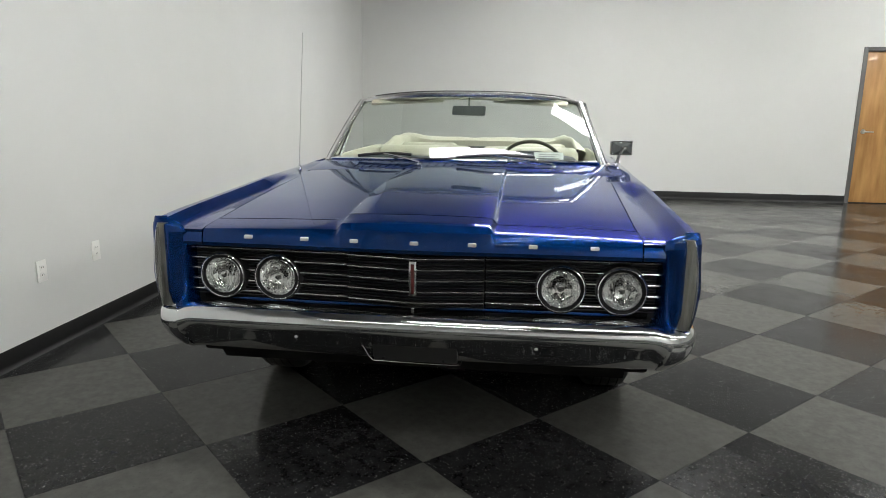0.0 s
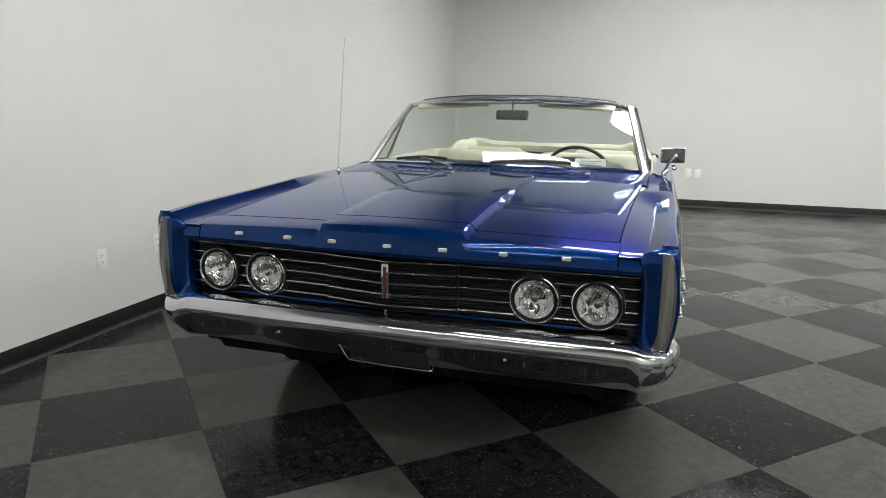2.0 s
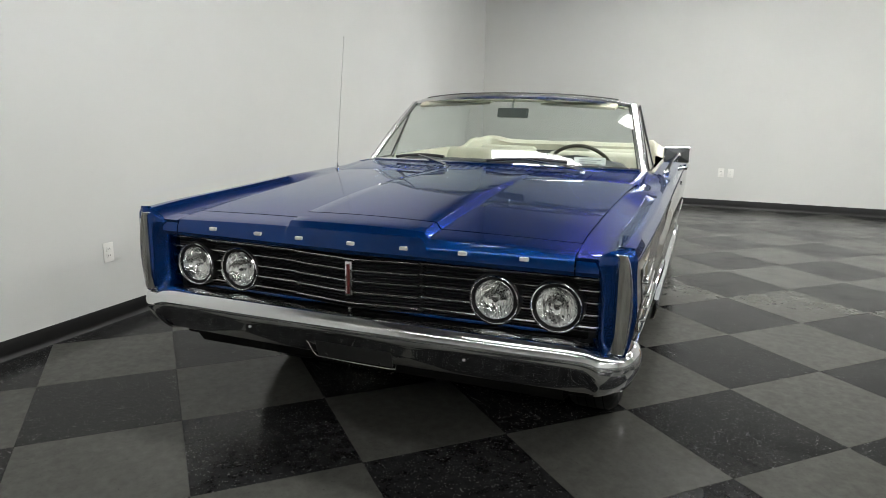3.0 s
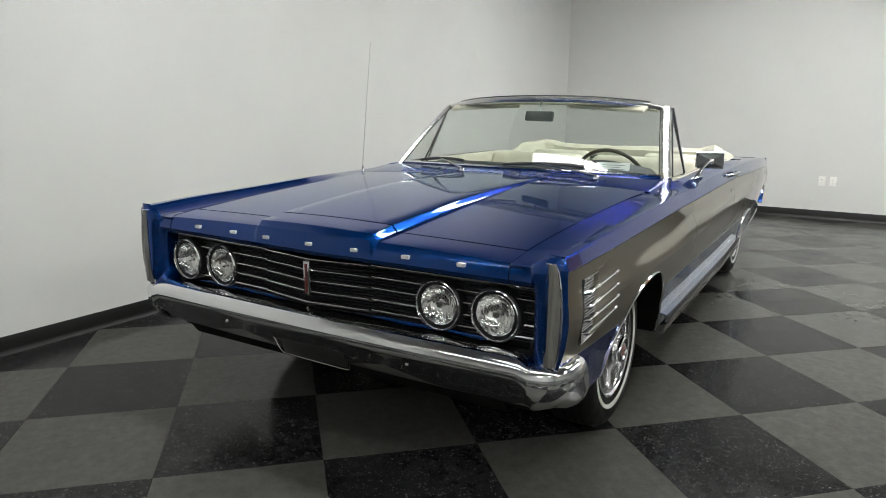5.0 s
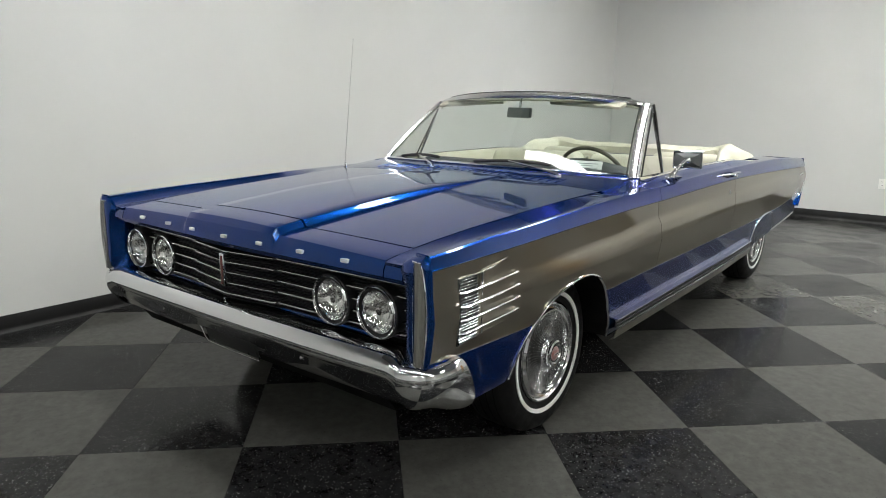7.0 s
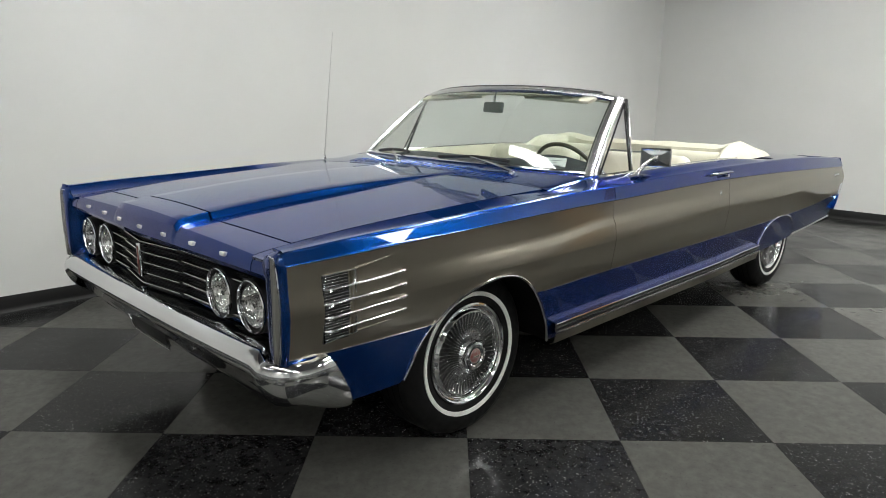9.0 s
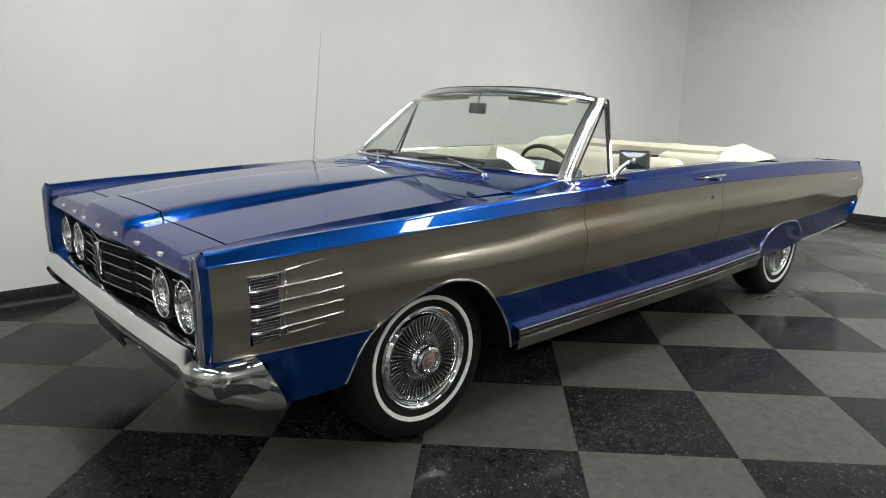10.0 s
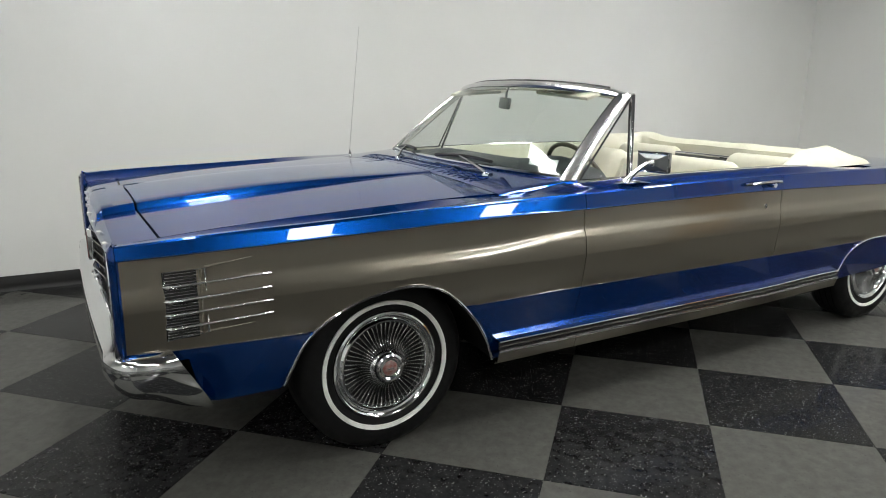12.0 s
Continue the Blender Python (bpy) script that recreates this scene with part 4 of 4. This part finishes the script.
copy_thing(front, pose(-0.855, 3.236, 0.337, 0, -90, 0))

# underbody
bm = boxed(-0.54, 0.54, -0.50, 3.7, 0.27, 0.42, 0.02)
box(bm, -0.90, 0.90, 0.50, 2.64, 0.27, 0.36, 0.01)
box(bm, -0.86, 0.86, 3.50, 4.53, 0.34, 0.50, 0.02)
box(bm, -0.85, 0.85, -0.80, -0.45, 0.36, 0.62, 0.02)
box(bm, -0.54, 0.54, -0.78, 0.55, 0.42, 0.80, 0.02)
part("underbody", bm, UNDER, car, "black underbody", smooth=0)
for v in (0.0, 3.236):
    part("axle", tube([(-0.75, v, 0.30), (0.75, v, 0.30)], 0.05, sides=10), UNDER, car)

# deck and tail
rows = []
for v in spread(3.12, 4.480, 12):
    w = HALF(v) - 0.135
    rows.append([(w * a, v, CREST(v) - 0.010 + 0.020 * (1 - a * a)) for a in spread(-1, 1, 13)])
part("trunk_lid", grid(rows), BLUE, car, "blue trunk lid", solid=0.01)
rows = [[(a * (HALF(4.4) - 0.02), 4.480 + TAIL(z), z) for a in spread(-1, 1, 9)] for z in (0.872, 0.80, 0.735, 0.66, 0.60, 0.52, 0.44)]
part("tail_panel", grid(rows), BLUE, car, solid=0.01)
back = [(0.902, 4.54), (0.902, 4.60), (0.892, 4.635), (0.87, 4.66), (0.78, 4.675), (0.5, 4.69), (0.0, 4.70)]
back = back + [(-u, v) for u, v in back[::-1][1:]]
rows = [[(u * k, v + d, z) for d, z, k in ((-0.05, 0.716, 0.96), (-0.010, 0.722, 1.0), (0.0, 0.705, 1.005), (-0.006, 0.64, 1.005), (-0.02, 0.58, 1.0), (-0.06, 0.52, 0.985), (-0.12, 0.46, 0.96), (-0.16, 0.44, 0.94))] for u, v in back]
part("rear_bumper", grid(rows), CHROME, car, "chrome rear bumper", solid=0.006)
for s in (1, -1):
    for k in range(5):
        v = 4.27 + 0.035 * k
        part("quarter_badge", boxed(-0.002, 0.004, -0.012, 0.012, -0.006, 0.006, 0.001, pose(s * (side_u(v, 0.745) + 0.001), v, 0.745)), CHROME, car)

# cabin
cabin = part("cabin_floor", boxed(-0.80, 0.80, 0.70, 2.95, 0.36, 0.40, 0.01), PLASTIC, car, "dark carpeted cabin floor")
part("firewall", boxed(-0.80, 0.80, 0.62, 0.66, 0.36, 0.93), UNDER, car, smooth=0)
rows = []
for u in spread(-0.80, 0.80, 25):
    p = screen_low(u)
    eye = 0.045 * math.exp(-((u - 0.40) / 0.22) ** 2)
    fall = 0.09 * step(0.66, 0.80, abs(u))
    rows.append([(u, v, z) for v, z in ((p[1] + 0.005, p[2] - 0.025 - fall), (p[1] + 0.10, p[2] - 0.012 + eye * 0.3 - fall), (1.06, 0.985 + eye * 0.5 - fall), (1.16, 0.985 + eye - fall), (1.20, 0.965 + eye - fall), (1.205, 0.90 - fall), (1.16, 0.82 - fall), (1.12, 0.72 - fall))])
part("dashboard", grid(rows, flip=True), DASH, car, "dark padded dashboard", solid=0.01)
for s in (1, -1):
    rows = [[(s * (HALF(v) - 0.118 - d), v, z) for d, z in ((0.0, CREST(v) - 0.006 + shoulder(v)), (0.02, CREST(v) - 0.008 + shoulder(v)), (0.03, CREST(v) - 0.03 + shoulder(v)), (0.028, 0.80), (0.05, 0.76), (0.05, 0.72), (0.03, 0.70), (0.03, 0.42))] for v in spread(0.95, 2.95, 14)]
    part("side_trim", grid(rows, flip=s > 0), CREAM, car, "cream vinyl door and side trim", solid=0.008)
    part("sill_strip", tube([(s * (HALF(v) - 0.128), v, CREST(v) - 0.004 + shoulder(v)) for v in spread(1.0, 2.45, 8)], 0.005, sides=6), CHROME, car)


def seat_back(name, u0, u1, v, z0, z1, lean, thick, label, pleats=7):
    """An upholstered backrest with upright pleats, rounded all round."""
    rows = []
    n, mrows = 28, 10
    for i in range(n + 1):
        a = i / n
        u = u0 + (u1 - u0) * a
        side = min(a, 1 - a) * (u1 - u0)
        round_u = min(1.0, math.sqrt(max(0.0, 1 - (1 - min(side / 0.06, 1)) ** 2)))
        top_z = z1 - 0.05 * (1 - round_u)
        pl = 0.006 * abs(math.sin(a * pleats * math.pi))
        ring = []
        for q in spread(0, 1, mrows):
            z = z0 + (top_z - 0.05 - z0) * q
            ring.append((u, v + lean * q - thick / 2 * (0.4 + 0.6 * round_u) - pl, z))
        for ang in spread(0, math.pi, 9)[1:-1]:
            ring.append((u, v + lean - math.cos(ang) * thick / 2 * (0.4 + 0.6 * round_u), top_z - 0.05 + math.sin(ang) * 0.05))
        for q in spread(1, 0, 4):
            z = z0 + (top_z - 0.05 - z0) * q
            ring.append((u, v + lean * q + thick / 2 * (0.4 + 0.6 * round_u), z))
        rows.append(ring)
    bm = grid(rows, flip=True)
    for ring in (rows[0], rows[-1]):
        bm.faces.new([bm.verts.new(p) for p in ring])
    return part(name, bm, CREAM, car, label, smooth=50)


for u0, u1 in ((-0.76, -0.03), (0.03, 0.76)):
    seat = seat_back("front_seat", u0, u1, 1.85, 0.62, 1.00, 0.16, 0.15, "cream pleated vinyl front seat")
    part("cushion", boxed(u0, u1, 1.30, 1.80, 0.52, 0.70, 0.05), CREAM, seat)
    for u in (u0 + 0.012, u1 - 0.012):
        part("seat_trim", tube([(u, 2.09, 0.965), (u, 2.10, 0.90), (u, 2.07, 0.8)], 0.010, sides=8), CHROME, seat, "chrome seat side trim")
for u0, u1 in ((-0.72, -0.21), (0.21, 0.72)):
    seat = seat_back("rear_seat", u0, u1, 2.56, 0.60, 0.985, 0.12, 0.16, "cream pleated vinyl rear seat", 5)
    part("cushion", boxed(u0, u1, 2.26, 2.58, 0.50, 0.66, 0.05), CREAM, seat)
panel = part("speaker_panel", boxed(-0.215, 0.215, 2.66, 2.69, 0.60, 0.957, 0.004), STEELDARK, car, "grey ribbed speaker panel between the rear seats")
for z in (0.887, 0.900, 0.913, 0.926):
    part("rib", boxed(-0.20, 0.20, 2.652, 2.66, z - 0.003, z + 0.003, 0.001), TRIM, panel)
for z in (0.867, 0.948):
    part("panel_moulding", tube([(-0.21, 2.655, z), (0.21, 2.655, z)], 0.006, sides=6), CHROME, panel)

# steering wheel
RIM = material("olive_rim", (0.07, 0.065, 0.045), 0.3)
sw = pose(0.405, 1.275, 0.905, -62)
bm = tube([sw @ Vector((0.205 * math.cos(a), 0.205 * math.sin(a), 0)) for a in spread(0, math.tau, 49)[:-1]], 0.0115, sides=10, closed=True)
steer = part("steering_wheel", bm, RIM, car, "dark thin-rimmed steering wheel")
part("hub", lathe([(0, 0.03), (0.045, 0.025), (0.06, 0.0), (0.045, -0.03)], sw, steps=24), CREAM, steer)
for a in (0.15, math.pi - 0.15):
    part("spoke", tube([sw @ Vector((0.05 * math.cos(a), 0.05 * math.sin(a), 0)), sw @ Vector((0.2 * math.cos(a), 0.2 * math.sin(a), 0))], 0.012, sides=8, flat=0.5), CHROME, steer)
part("column", tube([sw @ Vector((0, 0, -0.02)), sw @ Vector((0, 0, -0.30))], 0.035, sides=14), PLASTIC, steer)

# rear-view mirror, sun visors, card behind the glass
rv = part("rear_view_mirror", boxed(-0.115, 0.115, -0.012, 0.012, -0.03, 0.03, 0.011, pose(0.012, 1.09, 1.273, -8, 0, -24)), STEELDARK, car, "interior rear-view mirror on a bracket")
part("bracket", tube([(0.012, 1.12, 1.36), (0.012, 1.10, 1.33), (0.012, 1.095, 1.28)], 0.007, sides=8), CHROME, rv)
for s in (1, -1):
    part("sun_visor", boxed(-0.23, 0.23, -0.009, 0.009, -0.036, 0.036, 0.008, pose(s * 0.39, 1.185, 1.328, -72, s * 3, -s * 7)), CREAM, car, "cream sun visor folded up")
card = part("paper_card", boxed(-0.088, 0.088, -0.002, 0.002, -0.033, 0.033, 0.0, pose(0.512, 0.965, 1.002, -25, 0, 8)), PAPER, car, "white paper card on the dashboard", smooth=0)
for k in range(4):
    part("print_line", boxed(-0.060, 0.062 - 0.025 * (k % 2), -0.0032, -0.0022, 0.016 - 0.012 * k, 0.019 - 0.012 * k, 0.0, pose(0.512, 0.965, 1.002, -25, 0, 8)), INK, card, smooth=0)


# folded-top cover round the rear seat
def boot_rows():
    rows = []
    n = 60
    for i in range(n + 1):
        a = -1 + 2 * i / n
        b = abs(a)
        s = 1 if a > 0 else -1
        # outer and inner edge of the cover
        if b < 0.55:
            q = b / 0.55
            o = Vector((s * 0.80 * q, 3.23 - 0.05 * q ** 3, 0))
            w = Vector((s * 0.66 * q, 2.79, 0))
        else:
            q = (b - 0.55) / 0.45
            o = Vector((s * (0.80 + 0.045 * math.sin(q * 1.57)), 3.18 - 0.93 * q, 0))
            w = Vector((s * (0.66 + 0.10 * q), 2.79 - 0.42 * q, 0))
        top = 0.52 if a < 0 else 0.57
        rise = 1 - (top - b) / 0.10 if b < top else 1 - (b - top) / 0.42
        rise = max(0.0, rise)
        h = 0.072 + (0.034 if a < 0 else 0.029) * rise * (1.6 - 0.6 * rise)
        h *= 1 - 0.80 * step(0.84, 1.0, b)
        row = []
        for k in range(13):
            t = k / 12
            p = o.lerp(w, t)
            dome = (t / 0.75) ** 0.7 if t < 0.75 else 1 - 0.35 * ((t - 0.75) / 0.25) ** 2
            z = 0.952 + h * dome
            fold = 0.004 * math.sin(b * 30 + t * 5 * s) * math.sin(t * math.pi) + 0.009 * noise.noise((a * 6, t * 3, 2.0)) * min(1, 4 * t)
            row.append((p.x, p.y, z + fold))
        row.append((w.x, w.y - 0.005, 0.90))
        rows.append(row)
    return rows


part("top_cover", grid(boot_rows(), flip=False), CREAM, car, "cream vinyl cover over the folded convertible top", smooth=60, solid=0.006)


# ---- the floor: two-foot tiles laid diagonally, black and grey by turns ----
floor = tagged(part("floor", boxed(WX0 - 0.1, WX1 + 0.1, WY0 - 0.1, WY1 + 0.12, -0.08, -0.004), GROUT, smooth=0), "glossy black and grey checkered tile floor", "floor", kind="structure")
SIDE = 0.6096
STEPD = SIDE * math.sqrt(0.5)
ORIGIN = (-0.326, 2.394)


def tile_mesh(name, mat):
    bm = bmesh.new()
    h = SIDE / 2 - 0.0006
    box(bm, -h, h, -h, h, -0.004, 0.0)
    top = [e for e in bm.edges if all(v.co.z > -0.001 for v in e.verts)]
    bmesh.ops.bevel(bm, geom=top, offset=0.0012, segments=1, affect="EDGES")
    me = bpy.data.meshes.new(name)
    bm.to_mesh(me)
    bm.free()
    me.materials.append(mat)
    return me


def clipped(corners):
    """The part of a tile inside the walls."""
    for ax, lim, sign in ((0, WX0, 1), (0, WX1, -1), (1, WY0, 1), (1, WY1, -1)):
        out = []
        for a, b in zip(corners, corners[1:] + corners[:1]):
            da, db = sign * (a[ax] - lim), sign * (b[ax] - lim)
            if da >= 0:
                out.append(a)
            if (da > 0) != (db > 0) and da != db:
                q = da / (da - db)
                out.append(tuple(a[k] + (b[k] - a[k]) * q for k in (0, 1)))
        corners = out
        if len(corners) < 3:
            return []
    return corners


MESH = {True: tile_mesh("tile_black", TILE_BLACK), False: tile_mesh("tile_grey", TILE_GREY)}
rest = {True: bmesh.new(), False: bmesh.new()}
for i in range(-8, 30):
    for j in range(-30, 22):
        if (i + j) % 2 == 0:
            continue
        cx, cy = ORIGIN[0] + STEPD * i, ORIGIN[1] + STEPD * j
        dark = i % 2 == 1
        shape = [(cx - STEPD, cy), (cx, cy - STEPD), (cx + STEPD, cy), (cx, cy + STEPD)]
        inside = clipped(shape)
        if not inside:
            continue
        whole = len(inside) == 4 and all(WX0 <= x <= WX1 and WY0 <= y <= WY1 for x, y in shape)
        if whole and -0.5 < cy and cx < 5.2:
            ob = new("tile", MESH[dark])
            ob.parent = floor
            ob.matrix_basis = pose(cx, cy, 0, 0, 0, 45 + 90 * ((i * 7 + j * 3) % 4))
        else:
            vs = [rest[dark].verts.new((x, y, 0)) for x, y in inside]
            f = rest[dark].faces.new(vs)
            if f.normal.z < 0:
                f.normal_flip()
for dark, bm in rest.items():
    bmesh.ops.recalc_face_normals(bm, faces=bm.faces)
    for f in bm.faces:
        if f.normal.z < 0:
            f.normal_flip()
    tagged(part("edge_tiles", bm, TILE_BLACK if dark else TILE_GREY, floor, smooth=0), kind="stuff")
